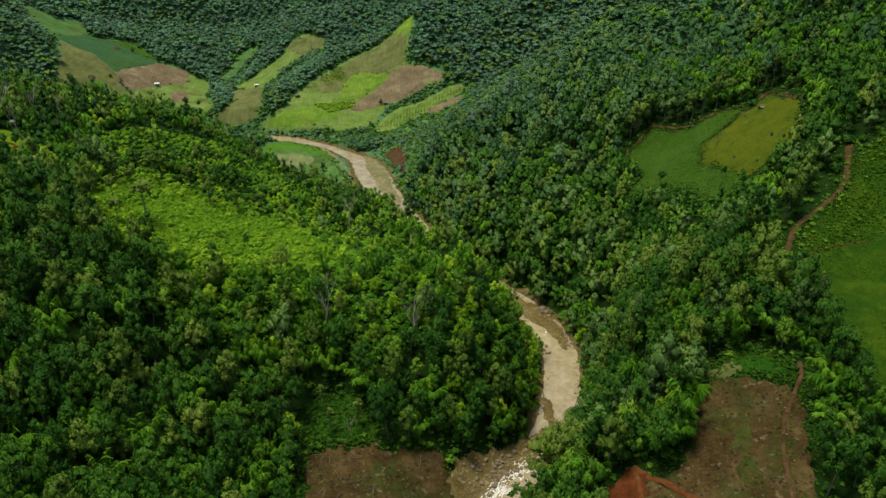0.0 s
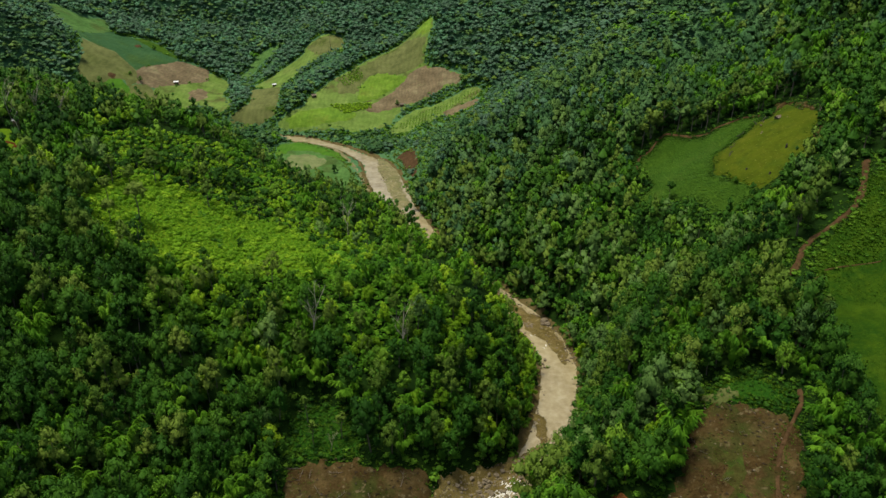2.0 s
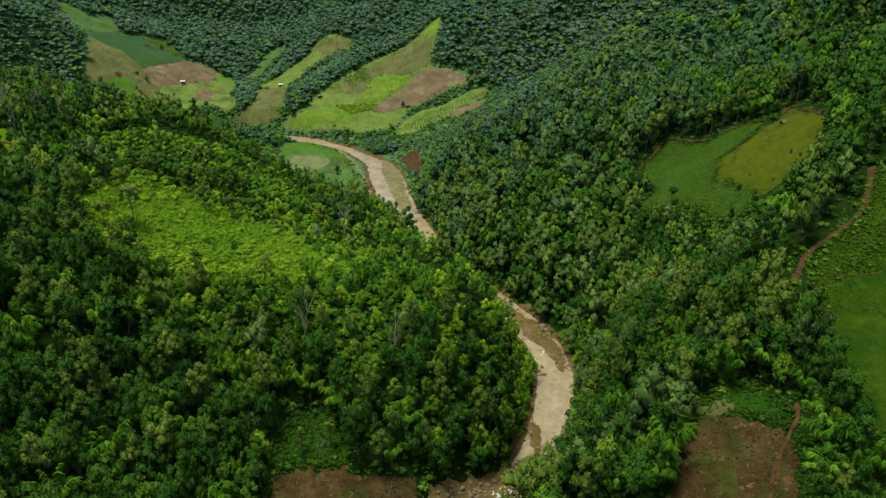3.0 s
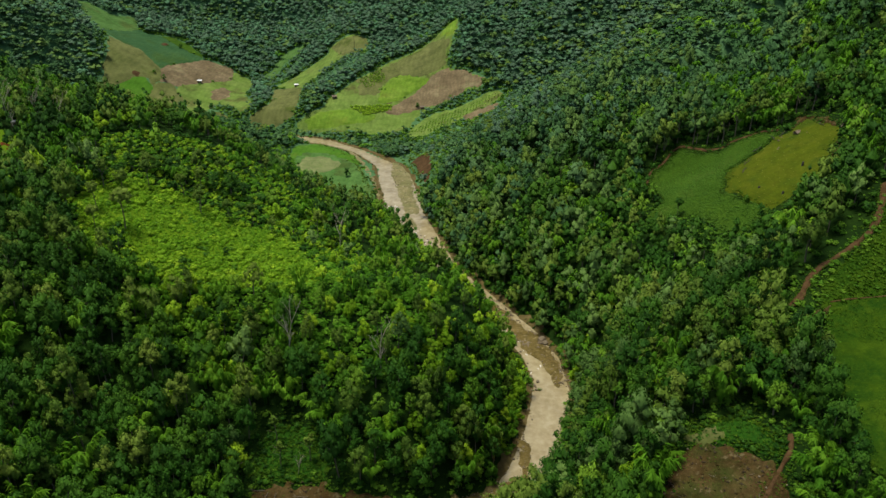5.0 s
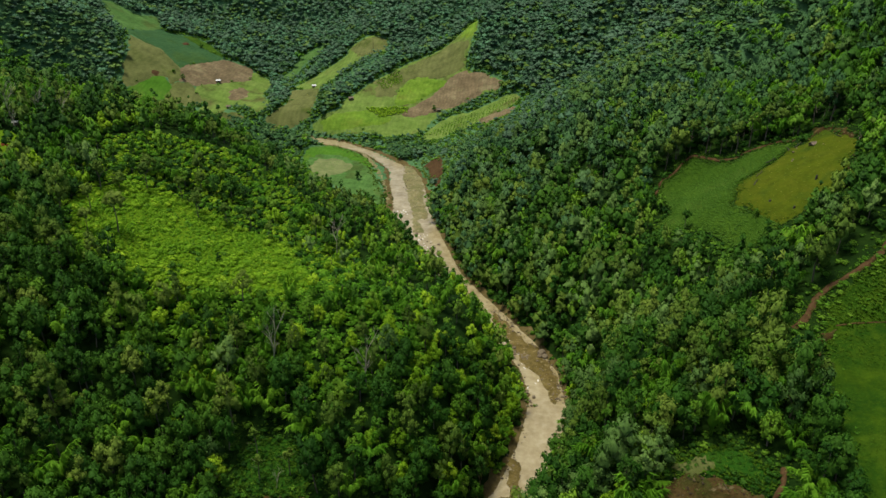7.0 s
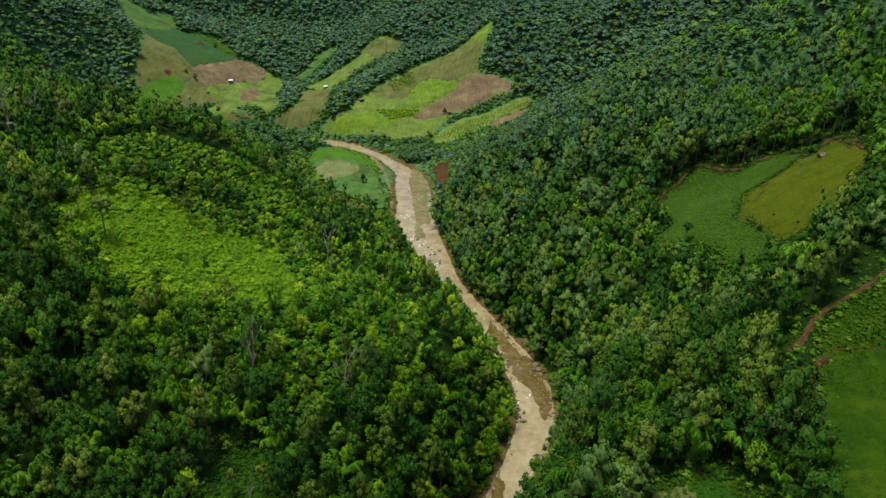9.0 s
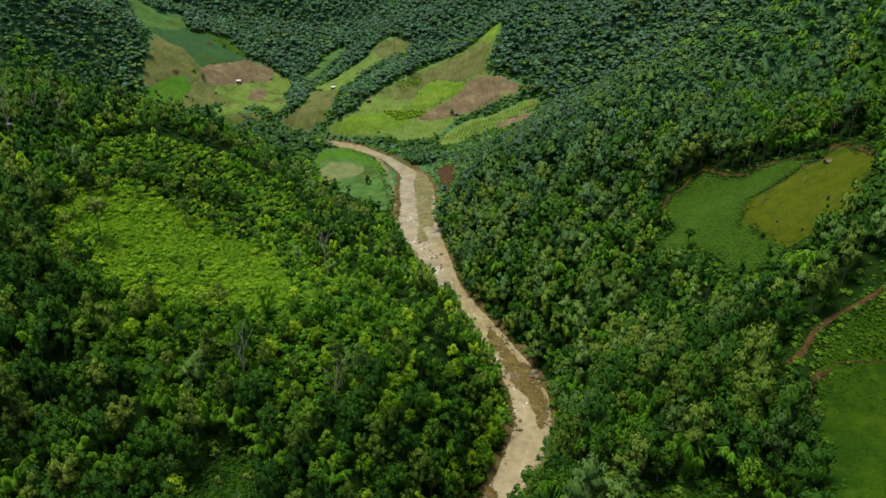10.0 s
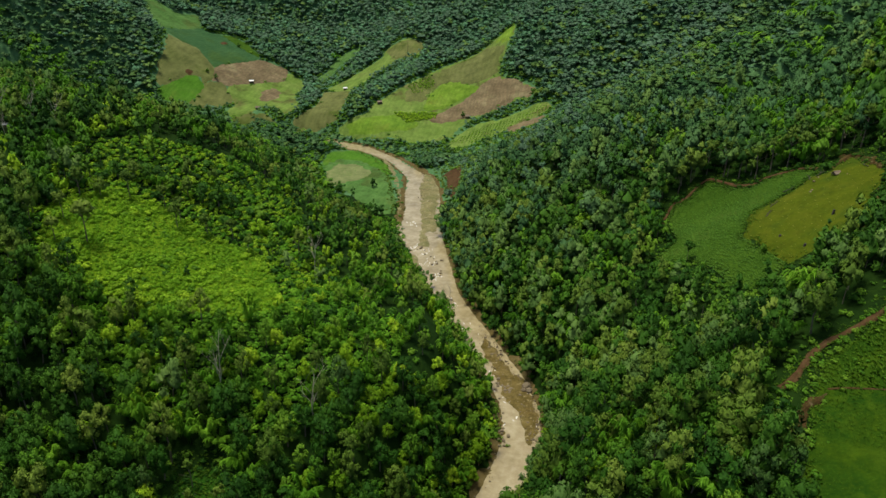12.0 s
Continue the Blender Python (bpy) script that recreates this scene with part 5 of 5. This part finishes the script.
for _, f_poly, _, _, _ in FIELDS[:VALLEY_FIELDS]:
    near = np.minimum(near, line_distance(f_poly + f_poly[:1], gx, gy))
inner = np.zeros(gx.size, bool)
for _, f_poly, _, _, _ in FIELDS:
    inner |= inside(f_poly, gx, gy)
ok = (near < 9) & (near > 1.8) & ~inner & (river_distance(gx, gy) > 12)
mass("undergrowth", SHRUBS, gx[ok], gy[ok], rng.uniform(0.8, 1.9, ok.sum()), LEAF_MID, "leafy regrowth between far fields", "undergrowth", 0.9)
x, y = fringe([(-45, 490), (-36, 488), (-26, 470), (-22, 448), (-29, 443), (-37, 462)], 1.2, 1.8)
mass("weeds", SHRUBS, x, y, rng.uniform(0.4, 1.1, len(x)), LEAF_OLIVE, "weeds round an eroded river bank", "weeds", 0.9, 0.2)
x, y = fringe_line([(-136, 530), (-117, 519), (-92, 498), (-74, 464), (-61, 432), (-53, 404)], 1.0, 0.3, 1.8)
mass("weeds", SHRUBS, x, y, rng.uniform(0.4, 1.1, len(x)), LEAF_OLIVE, "bushes along the riverside field's edge", "weeds", 0.9, 0.2)
for label, mid in (("cleared brown soil patch with stones on slope", 75), ("bare brown clearing beside the river", -36)):
    x, y = within(poly_of[label], 0.9, 0.5)
    ok = rng.uniform(size=len(x)) < 0.14 + 0.8 * np.exp(-((x - mid - 2 * np.sin(y * 0.3)) / 4.5) ** 2) * (0.5 + 0.5 * np.sin(y * 0.9 + x))
    mass("weeds", TUFTS, x[ok], y[ok], rng.uniform(0.3, 0.8, ok.sum()), LEAF_GRASS, "sparse green weeds on bare soil", "weeds", 0.7, 0.35)
    x, y = within(poly_of[label], 1.0, 0.5)
    ok = rng.uniform(size=len(x)) < 0.3
    mass("clods", [PEBBLE], x[ok], y[ok], 0.08 + 0.3 * rng.uniform(size=ok.sum()) ** 3, CLEARED, "loose clods over bare brown soil", "soil", 0.7, 0.35)
    x, y = within(poly_of[label], 1.5, 0.5)
    ok = rng.uniform(size=len(x)) < 0.16 + 0.5 * np.clip(np.sin(x * 0.33 + 1) * np.sin(y * 0.41), 0, 1)
    mass("brushwood", TUFTS, x[ok], y[ok], rng.uniform(0.4, 1.2, ok.sum()), BRUSH, "dry broken brushwood on bare soil", "brushwood", 0.35, 0.45)
for f_name, f_poly, f_mat, f_lift, f_label in FIELDS[:VALLEY_FIELDS]:
    x, y = within(f_poly, 2.8, 0.5)
    ok = np.sin(x * 0.23 + 2 * np.sin(y * 0.11)) + np.sin(y * 0.31 + x * 0.12) > -0.4
    mass("crop_plants", TUFTS, x[ok], y[ok], rng.uniform(0.5, 1.1, ok.sum()), LEAF_STRAW if f_mat in (FALLOW, PLOUGH) else LEAF_CROP, "low tufts of crop and weeds in a far field", "crop", 0.35, f_lift + 0.1)
x, y = within([(20, 298), (28, 288), (36, 273), (44, 264), (48, 252), (50, 240), (50, 230), (47, 230), (45, 241), (39, 251), (33, 259), (27, 271), (21, 284)], 1.0, 0.5)
mass("pebbles", [PEBBLE], x, y, 0.08 + 0.4 * rng.uniform(size=len(x)) ** 3, STONE, "small stones strewn over the outer shoal", "pebbles", 0.7, WATER_LEVEL + 0.1)
x, y = within(poly_of["brown stony shore inside the river bend"], 0.8, 0.5)
mass("pebbles", [PEBBLE], x, y, 0.06 + 0.3 * rng.uniform(size=len(x)) ** 3, STONE, "small stones strewn over the shore", "pebbles", 0.7, 0.6)
far_x, far_y = [], []
for _, f_poly, _, _, f_label in FIELDS[:FAR_FIELDS]:
    x, y = fringe(f_poly, 0.13, 1.4)
    far_x.append(x)
    far_y.append(y)
x, y = np.concatenate(far_x), np.concatenate(far_y)
ok = np.sin(x * 0.11 + y * 0.07) + np.sin(x * 0.05 - y * 0.13) > -0.3
mass("hedge", SHRUBS, x[ok], y[ok], 0.35 + 1.3 * rng.uniform(size=ok.sum()) ** 2.5, LEAF_MID, "thin hedges and weeds bordering far fields", "hedge", 0.8, 0.3)
x, y = within([(-60, 486), (-51, 490), (-38, 452), (-27, 392), (-44, 420), (-53, 455)], 3.2)
ok = rng.uniform(size=len(x)) < 0.35
bar_x, bar_y = x[ok], y[ok]


# ---- single trees that stand out ----
def lone(name, x, y, kind, s, label, stretch=1.0, seed=3, category="tree"):
    root = new(name)
    stems, leaves = model(kind, np.random.default_rng(seed), 15, 430, 0.66)
    part("trunk", tri_mesh("trunk", *stems, smooth=True), BARK, root)
    part("crown", tri_mesh("crown", *leaves), KINDS[kind][6], root)
    tagged(root, label, category)
    root.matrix_basis = pose(x, y, float(height(x, y)) - 0.2, 0, 0, seed * 40) @ Matrix.Diagonal((s, s, s * stretch, 1))
    return root


def emergent(x, y, h, rad, seed, label, leaf=LEAF_OLIVE, name="emergent_tree"):
    """A tall forest tree with a long bare trunk and a small high crown."""
    r = np.random.default_rng(seed)
    root = new(name)
    for k, limb in enumerate(trunk(r, h * 0.85, 0.014 * h, 4, apart=True)):
        part("limb" if k else "trunk", tri_mesh("limb", *limb, smooth=True), BARK, root)
    part("crown", tri_mesh("crown", *crown(r, rad, h * 0.62, h, 11, 300, 0.6)), leaf, root)
    tagged(root, label, "tree")
    root.matrix_basis = pose(x, y, float(height(x, y)) - 0.2, 2, -2, seed * 30)


emergent(-105, 230, 15.5, 4.2, 41, "tall thin tree at the meadow's edge")
emergent(-95, 268, 11.0, 2.2, 42, "tall tree standing above the bright scrub")
emergent(-51, 277, 12.0, 2.8, 43, "tall tree with pale trunk below the spur")
for a, b, h, c, k in ((-114, 266, 12.0, 2.9, 81), (-103, 271, 10.5, 2.6, 82), (-92, 262, 11.0, 3.0, 83), (-83, 267, 9.5, 2.8, 84), (-76, 272, 9.0, 2.5, 85), (-66, 266, 8.0, 2.4, 86), (-118, 236, 11.0, 2.7, 87), (-112, 224, 9.0, 2.6, 88), (-124, 252, 12.0, 2.8, 89)):
    emergent(a, b, h, c, k, "slender tree with a bare trunk beside scrub")
for k, (a, b) in enumerate(((-125, 275), (-121, 279), (-118, 284), (-112, 284), (-107, 285), (-102, 286), (-97, 287), (-91, 289), (-86, 291), (-121, 259), (-128, 241), (-128, 256))):
    lone("meadow_tree", a, b, (0, 2, 6, 0)[k % 4], 0.75 + 0.07 * (k % 4), "dark tree in a row above the scrub meadow", seed=140 + k)
for k, (a, b) in enumerate(((92, 337), (97, 342), (103, 345), (109, 341), (114, 336), (119, 331), (124, 331), (129, 329), (134, 326), (139, 322), (144, 321), (150, 321), (156, 318), (160, 308))):
    emergent(a, b, 12.5 + 1.3 * (k % 4), 2.5 + 0.3 * (k % 3), 160 + k, "tall pale-trunked tree above the crop clearing")
emergent(-33, 166, 9.0, 1.2, 44, "thin sapling in the grassy clearing")
emergent(-25, 168, 9.5, 1.4, 45, "slim sapling with a bare trunk in grass")
emergent(-36, 172, 10.0, 1.1, 46, "narrow young tree beside the grass slope")
emergent(93, 285, 7.5, 1.9, 51, "small dark tree on a bare trunk in crop", LEAF_DEEP, "field_tree")
lone("field_bush", -72, 235, 0, 0.38, "dark round bush on the bright scrub meadow", seed=52, category="bush")
lone("field_bush", 114, 272, 1, 0.42, "leafy bush at the edge of the stubble", seed=53, category="bush")
lone("field_tree", -60, 402, 0, 0.85, "dark tree beside the riverside field", seed=54)
lone("field_tree", -80, 447, 0, 0.6, "dark tree on the edge of riverside field", seed=55)
lone("field_tree", -285, 664, 0, 0.45, "small tree at the top of a far field", seed=56)
lone("field_tree", -52, 586, 0, 0.5, "small dark tree beside a field hut", seed=57)
lone("field_bush", -276, 590, 1, 0.5, "bush on the border of two far fields", seed=58, category="bush")
lone("field_bush", -267, 588, 0, 0.5, "dark bush beside the ploughed field", seed=59, category="bush")


def bamboo_clump(x, y, s, seed, label):
    """A large clump of arching culms with drooping plumes."""
    root = new("bamboo_clump")
    stems, leaves = bamboo(np.random.default_rng(seed), 9.5, 4.6, 11, 1100, 1.0)
    for c in stems:
        part("culm", tri_mesh("culm", *c, smooth=True), LEAF_BAMBOO, root)
    part("foliage", tri_mesh("foliage", *leaves), LEAF_BAMBOO, root)
    tagged(root, label, "bamboo", "bamboo clumps beside the cleared soil")
    root.matrix_basis = pose(x, y, float(height(x, y)) - 0.2, 0, 0, seed * 50) @ Matrix.Diagonal((s, s, s, 1))


for k, (a, b) in enumerate(((64.5, 150.5), (60, 144), (66.5, 156), (94, 136), (96.5, 143), (91, 129), (98, 149), (55.5, 143.5), (51.5, 145), (61, 147))):
    bamboo_clump(a, b, (0.95, 1.15, 0.85)[k % 3], 180 + k, "large bright bamboo clump beside cleared soil")


def dead_tree(x, y, h, seed, label):
    root = new("dead_tree")
    for k, limb in enumerate(bare(np.random.default_rng(seed), h, h * 0.0075)):
        part("limb" if k else "trunk", tri_mesh("limb", *limb, smooth=True), BARK_DEAD, root)
    tagged(root, label, "dead tree")
    root.matrix_basis = pose(x, y, float(height(x, y)), 3, -3, seed * 25)


dead_tree(-38, 194, 25.0, 61, "bare grey dead tree above bright young growth")
dead_tree(-28, 164.5, 10.0, 62, "leafless pale tree at the clearing's edge")
dead_tree(-171, 274, 22.0, 63, "tall bare dead tree on the ridge")
dead_tree(-165, 281, 21.0, 64, "forked leafless tree on the ridge")
dead_tree(-158, 284, 18.0, 65, "pale dead tree among ridge forest")
dead_tree(-164, 266, 15.0, 75, "broken bare tree beside the ridge hut")
dead_tree(-9, 192, 24.0, 66, "half-dead grey tree above the forest")
dead_tree(-38, 262, 22.0, 67, "bare pale tree near the river bend")
dead_tree(-24, 148, 5.0, 68, "leafless sapling on the bare clearing")
dead_tree(6, 300, 19.0, 69, "leaning bare tree beside the river")


# ---- river stones, foam, debris ----
def stone_mesh(seed, flat=0.65):
    r = np.random.default_rng(seed)
    bm = bmesh.new()
    bmesh.ops.create_icosphere(bm, subdivisions=2, radius=1)
    for v in bm.verts:
        d = v.co.normalized()
        k = 1 + 0.28 * noise.noise(d * 1.3 + Vector((seed, 0, 0))) + 0.12 * noise.noise(d * 3.1 + Vector((0, seed, 0)))
        v.co = Vector((d.x * k, d.y * k * 0.85, d.z * k * flat))
    me = bpy.data.meshes.new("stone")
    bm.to_mesh(me)
    bm.free()
    me.materials.append(STONE)
    return me


STONES = [stone_mesh(70 + k) for k in range(6)]


def boulder(x, y, size, z, label, group, name="boulder"):
    ob = new(name, STONES[rng.integers(6)])
    ob.matrix_basis = pose(x, y, z + size * 0.12, rng.uniform(-15, 15), rng.uniform(-15, 15), rng.uniform(0, 360)) @ Matrix.Diagonal((size, size, size, 1))
    tagged(ob, label, "boulder", group)


for _ in range(150):
    k = rng.uniform(0, 1)
    a, b = 7 + 24 * k + rng.normal(0, 2.6), 156 + 18 * k + rng.normal(0, 2.6)
    boulder(a, b, 0.2 + 0.75 * rng.uniform() ** 2.5, float(height(a, b)) + 0.55, "grey-brown river boulder lying on the shoal", "boulders on the shoal")
for cx, cy, n, spread in ((20, 160, 8, 3.0), (-27, 366, 7, 2.6), (-18, 357, 6, 2.4), (-12, 342, 5, 2.2), (36, 258, 8, 2.2), (33, 262, 6, 2.0), (-2, 322, 4, 2.0)):
    for _ in range(n):
        boulder(cx + rng.normal(0, spread), cy + rng.normal(0, spread), rng.uniform(0.4, 1.0), WATER_LEVEL, "wet boulder standing in the muddy rapids", "boulders in the rapids")
for k in range(150):
    q = rng.uniform(150, 300)
    side = rng.choice([-1, 1])
    cx = np.interp(q, [140, 157, 170, 186, 205, 228, 248, 264, 281, 305], [9, 19, 30, 37, 42, 45, 42, 34, 21, 8])
    a, b = cx + side * rng.uniform(4.8, 7.6), q + rng.normal(0, 1)
    boulder(a, b, rng.uniform(0.2, 0.6), float(height(a, b)) + 0.45, "weathered stone on the muddy river bank", "stones on the river bank", "stone")
x, y = within(poly_of["cleared brown soil patch with stones on slope"], 3.3)
for a, b in zip(x, y):
    if rng.uniform() < 0.4:
        boulder(a, b, rng.uniform(0.1, 0.32), float(height(a, b)) + 0.35, "pale stone lying on cleared brown soil", "stones on the cleared slope", "stone")
for a, b in ((134, 306), (136, 304), (139, 303), (141, 300), (133, 305), (130, 297), (131, 298)):
    boulder(a + rng.normal(0, 0.6), b + rng.normal(0, 0.6), rng.uniform(0.3, 0.65), float(height(a, b)) + 0.45, "pale boulder at the top of the stubble", "boulders in the stubble")
for a, b in zip(bar_x, bar_y):
    boulder(a, b, rng.uniform(0.2, 0.5), 1.1, "small rounded stone on the gravel bar", "stones on the gravel bar", "stone")


for _ in range(90):
    k = rng.uniform(0, 5)
    a = np.interp(k, [0, 1, 2, 3, 4, 5], [20, 27, 34, 42, 46, 49]) + rng.normal(0, 1.6)
    b = np.interp(k, [0, 1, 2, 3, 4, 5], [292, 280, 268, 256, 245, 233]) + rng.normal(0, 1.6)
    boulder(a, b, 0.15 + 0.55 * rng.uniform() ** 3, 0.65, "brown boulder lying on the outer shoal", "boulders on the outer shoal")
for a, b, size in ((42, 262, 1.9), (43.5, 260, 1.5), (41.5, 259.5, 1.1)):
    boulder(a, b, size, 0.7, "large dark boulder beside the river bend", "boulders on the outer shoal")
for _ in range(30):
    k = rng.uniform(0, 1)
    boulder(32.5 + 6 * k + rng.normal(0, 1.0), 250 - 22 * k + rng.normal(0, 1.0), rng.uniform(0.3, 0.9), 0.7, "dark rock on the overgrown islet", "rocks of the islet")
k = rng.uniform(0, 1, 40)
mass("weeds", BUSHES, 32.5 + 6 * k + rng.normal(0, 0.8, 40), 250 - 22 * k + rng.normal(0, 0.8, 40), rng.uniform(0.3, 0.8, 40), LEAF_OLIVE, "weeds growing between islet rocks", "weeds", 1.0, 0.6)


def streaks(label, spots, n, spread, length):
    """Broken white water: thin ragged sheets just above the river."""
    bits = []
    for cx, cy, way in spots:
        for _ in range(n):
            a = way + rng.normal(0, 0.35)
            ox, oy = cx + rng.normal(0, spread), cy + rng.normal(0, spread)
            m = 9
            t = np.linspace(0, 2 * math.pi, m, endpoint=False)
            ln, wd = length * rng.uniform(0.2, 0.75), rng.uniform(0.07, 0.3)
            r = rng.uniform(0.6, 1.25, m)
            lx, ly = np.cos(t) * ln * r, np.sin(t) * wd * r
            ring = np.stack([ox + lx * math.cos(a) - ly * math.sin(a), oy + lx * math.sin(a) + ly * math.cos(a), np.full(m, WATER_LEVEL + 0.02)], 1)
            v = np.concatenate([ring, [[ox, oy, WATER_LEVEL + rng.uniform(0.1, 0.25)]]])
            bits.append((v, np.array([(k, (k + 1) % m, m) for k in range(m)])))
    v, f = join(bits)
    tagged(part("foam", tri_mesh("foam", v, f, smooth=True), FOAM), label, "foam", kind="stuff")


streaks("white water breaking over stones in the rapids", [(25, 168, 0.9), (22, 164, 0.8), (19, 161.5, 0.8), (16, 159, 0.8), (14.5, 156, 0.9), (12, 153, 1.0), (18, 157, 0.8)], 26, 1.7, 1.9)
streaks("pale riffles across the shallow river", [(-30, 370, 2.0), (-25, 366, 2.0), (-18, 354, 2.0), (-11, 338, 2.0), (-41, 400, 1.8)], 12, 2.6, 1.8)
streaks("thin foam lines on the muddy river", [(34, 262, 2.2), (38, 252, 1.9), (43, 243, 1.6), (30, 266, 2.0), (24, 276, 2.2), (12, 298, 2.1), (2, 314, 2.0)], 7, 2.4, 1.5)


def log(x, y, length, yaw, rad, label, mat=None, name="fallen_branch"):
    r = np.random.default_rng(int(abs(x * 13 + y * 7)))
    pts = [(k * length / 4, r.normal(0, length * 0.03), 0.12 + r.uniform(0, 0.15)) for k in range(5)]
    bits = [tube(pts, [rad, rad * 0.9, rad * 0.7, rad * 0.5, rad * 0.2], 5)]
    for k in (1, 2, 3):
        s = r.choice([-1, 1])
        bits.append(tube([pts[k], (pts[k][0] + length * 0.12, pts[k][1] + s * length * 0.12, 0.3), (pts[k][0] + length * 0.2, pts[k][1] + s * length * 0.2, 0.5)], [rad * 0.6, rad * 0.4, rad * 0.15], 4))
    ob = part(name, tri_mesh("branch", *join(bits), smooth=True), mat or BARK)
    slope = math.degrees(math.atan2(float(height(x + math.cos(radians(yaw)) * length, y + math.sin(radians(yaw)) * length)) - float(height(x, y)), length))
    ob.matrix_basis = pose(x, y, float(height(x, y)) + 0.38, 0, -slope, yaw)
    tagged(ob, label, "branch", "fallen branches")


for _ in range(16):
    log(rng.uniform(-36, -6), rng.uniform(146, 160), rng.uniform(2, 5), rng.uniform(0, 360), 0.08, "dark fallen branch on the bare clearing")
for _ in range(10):
    log(rng.uniform(66, 86), rng.uniform(138, 158), rng.uniform(1.2, 2.6), rng.uniform(0, 360), 0.05, "broken grey branch on cleared soil", BARK)
for a, b, w in ((134, 308, 20), (132, 307, 80), (124, 305, 10), (119, 297, 40), (117, 291, 60), (147, 300, 100)):
    log(a, b, 4.0, w, 0.16, "dark felled log at the field's edge", STUMP)
log(150, 292, 5.0, 60, 0.15, "felled trunk beside the stubble field", BARK)


def stump(x, y, h):
    ob = part("stump", tri_mesh("stump", *tube([(0, 0, -0.3), (0, 0, h * 0.5), (0.1, 0, h), (0.1, 0, h + 0.02)], [0.45, 0.35, 0.3, 0.02], 8), smooth=False), STUMP)
    ob.matrix_basis = pose(x, y, float(height(x, y)) + 0.4)
    tagged(ob, "charred dark stump in the stubble field", "stump")


stump(133, 277, 1.5)
stump(124, 266, 0.8)
stump(119, 276, 0.6)


# ---- field huts ----
def box(cx, cy, cz, sx, sy, sz, tilt=0.0):
    bm = bmesh.new()
    bmesh.ops.create_cube(bm, size=1)
    bmesh.ops.transform(bm, matrix=pose(cx, cy, cz, tilt) @ Matrix.Diagonal((sx, sy, sz, 1)), verts=bm.verts)
    bmesh.ops.bevel(bm, geom=bm.edges[:], offset=0.02, segments=1, affect="EDGES")
    me = bpy.data.meshes.new("box")
    bm.to_mesh(me)
    bm.free()
    return me


def hut(x, y, turn, w, d, wall_h, roof, label, stilts=0.0, walls=True):
    root = new("field_hut")
    base = stilts
    for sx in (-1, 1):
        for sy in (-1, 1):
            part("post", box(sx * (w / 2 - 0.1), sy * (d / 2 - 0.1), (base + wall_h) / 2 - 0.4, 0.16, 0.16, base + wall_h + 0.8), PLANK, root)
    part("floor_deck", box(0, 0, base + 0.05, w, d, 0.12), PLANK, root)
    if walls:
        part("wall", box(0, d / 2 - 0.08, base + wall_h / 2, w - 0.2, 0.08, wall_h), PLANK, root)
        part("wall", box(-w / 2 + 0.08, 0, base + wall_h / 2, 0.08, d - 0.3, wall_h), PLANK, root)
        part("wall", box(w / 2 - 0.08, 0, base + wall_h / 2, 0.08, d - 0.3, wall_h), PLANK, root)
        part("wall", box(-w * 0.2, -d / 2 + 0.08, base + wall_h * 0.5, w * 0.5, 0.08, wall_h), PLANK, root)
    rise = d * 0.28
    slope = math.degrees(math.atan2(rise, d / 2))
    run = math.hypot(rise, d / 2) + 0.5
    for s in (-1, 1):
        part("roof_panel", box(0, s * d * 0.26, base + wall_h + rise * 0.46, w + 0.8, run, 0.09, -s * slope), roof, root)
    part("ridge_cap", box(0, 0, base + wall_h + rise + 0.06, w + 0.8, 0.3, 0.1), roof, root)
    tagged(root, label, "hut")
    root.matrix_basis = pose(x, y, float(height(x, y)) + 0.35, 0, 0, turn)


hut(-246.5, 610, 20, 3.4, 2.3, 1.8, TIN, "small field hut with a bright tin roof")
hut(-163.6, 620, 15, 3.0, 2.1, 1.6, TIN, "tin-roofed field shelter on a green slope")
hut(-122, 588, 30, 3.4, 2.6, 1.7, THATCH, "dark thatched hut beside the hillside field")
hut(-48.3, 585, 10, 2.8, 2.3, 1.7, THATCH, "small thatched hut below the ploughed field")
hut(-218.8, 565, 25, 3.2, 2.4, 1.7, THATCH, "brown thatched hut among far fields")
hut(-150, 522, 40, 3.2, 2.6, 2.0, TIN, "pale shelter beside the river bend", walls=False)
hut(139, 303.5, 35, 2.4, 1.9, 0.5, THATCH, "collapsed grey field hut in the stubble")
hut(-167.8, 270.5, 15, 1.7, 1.2, 1.2, OLD_TIN, "stilted hut with weathered roof on the ridge", stilts=2.2)


def pole(x, y, h):
    root = new("utility_pole")
    part("shaft", tri_mesh("shaft", *tube([(0, 0, -0.5), (0, 0, h)], [0.2, 0.13], 8), smooth=True), PLANK, root)
    part("crossarm", box(0, 0, h - 0.6, 2.2, 0.14, 0.14), PLANK, root)
    root.matrix_basis = pose(x, y, float(height(x, y)), 0, 0, 30)
    tagged(root, "dark wooden pole standing in a far field", "pole")


pole(-122, 671, 14.0)
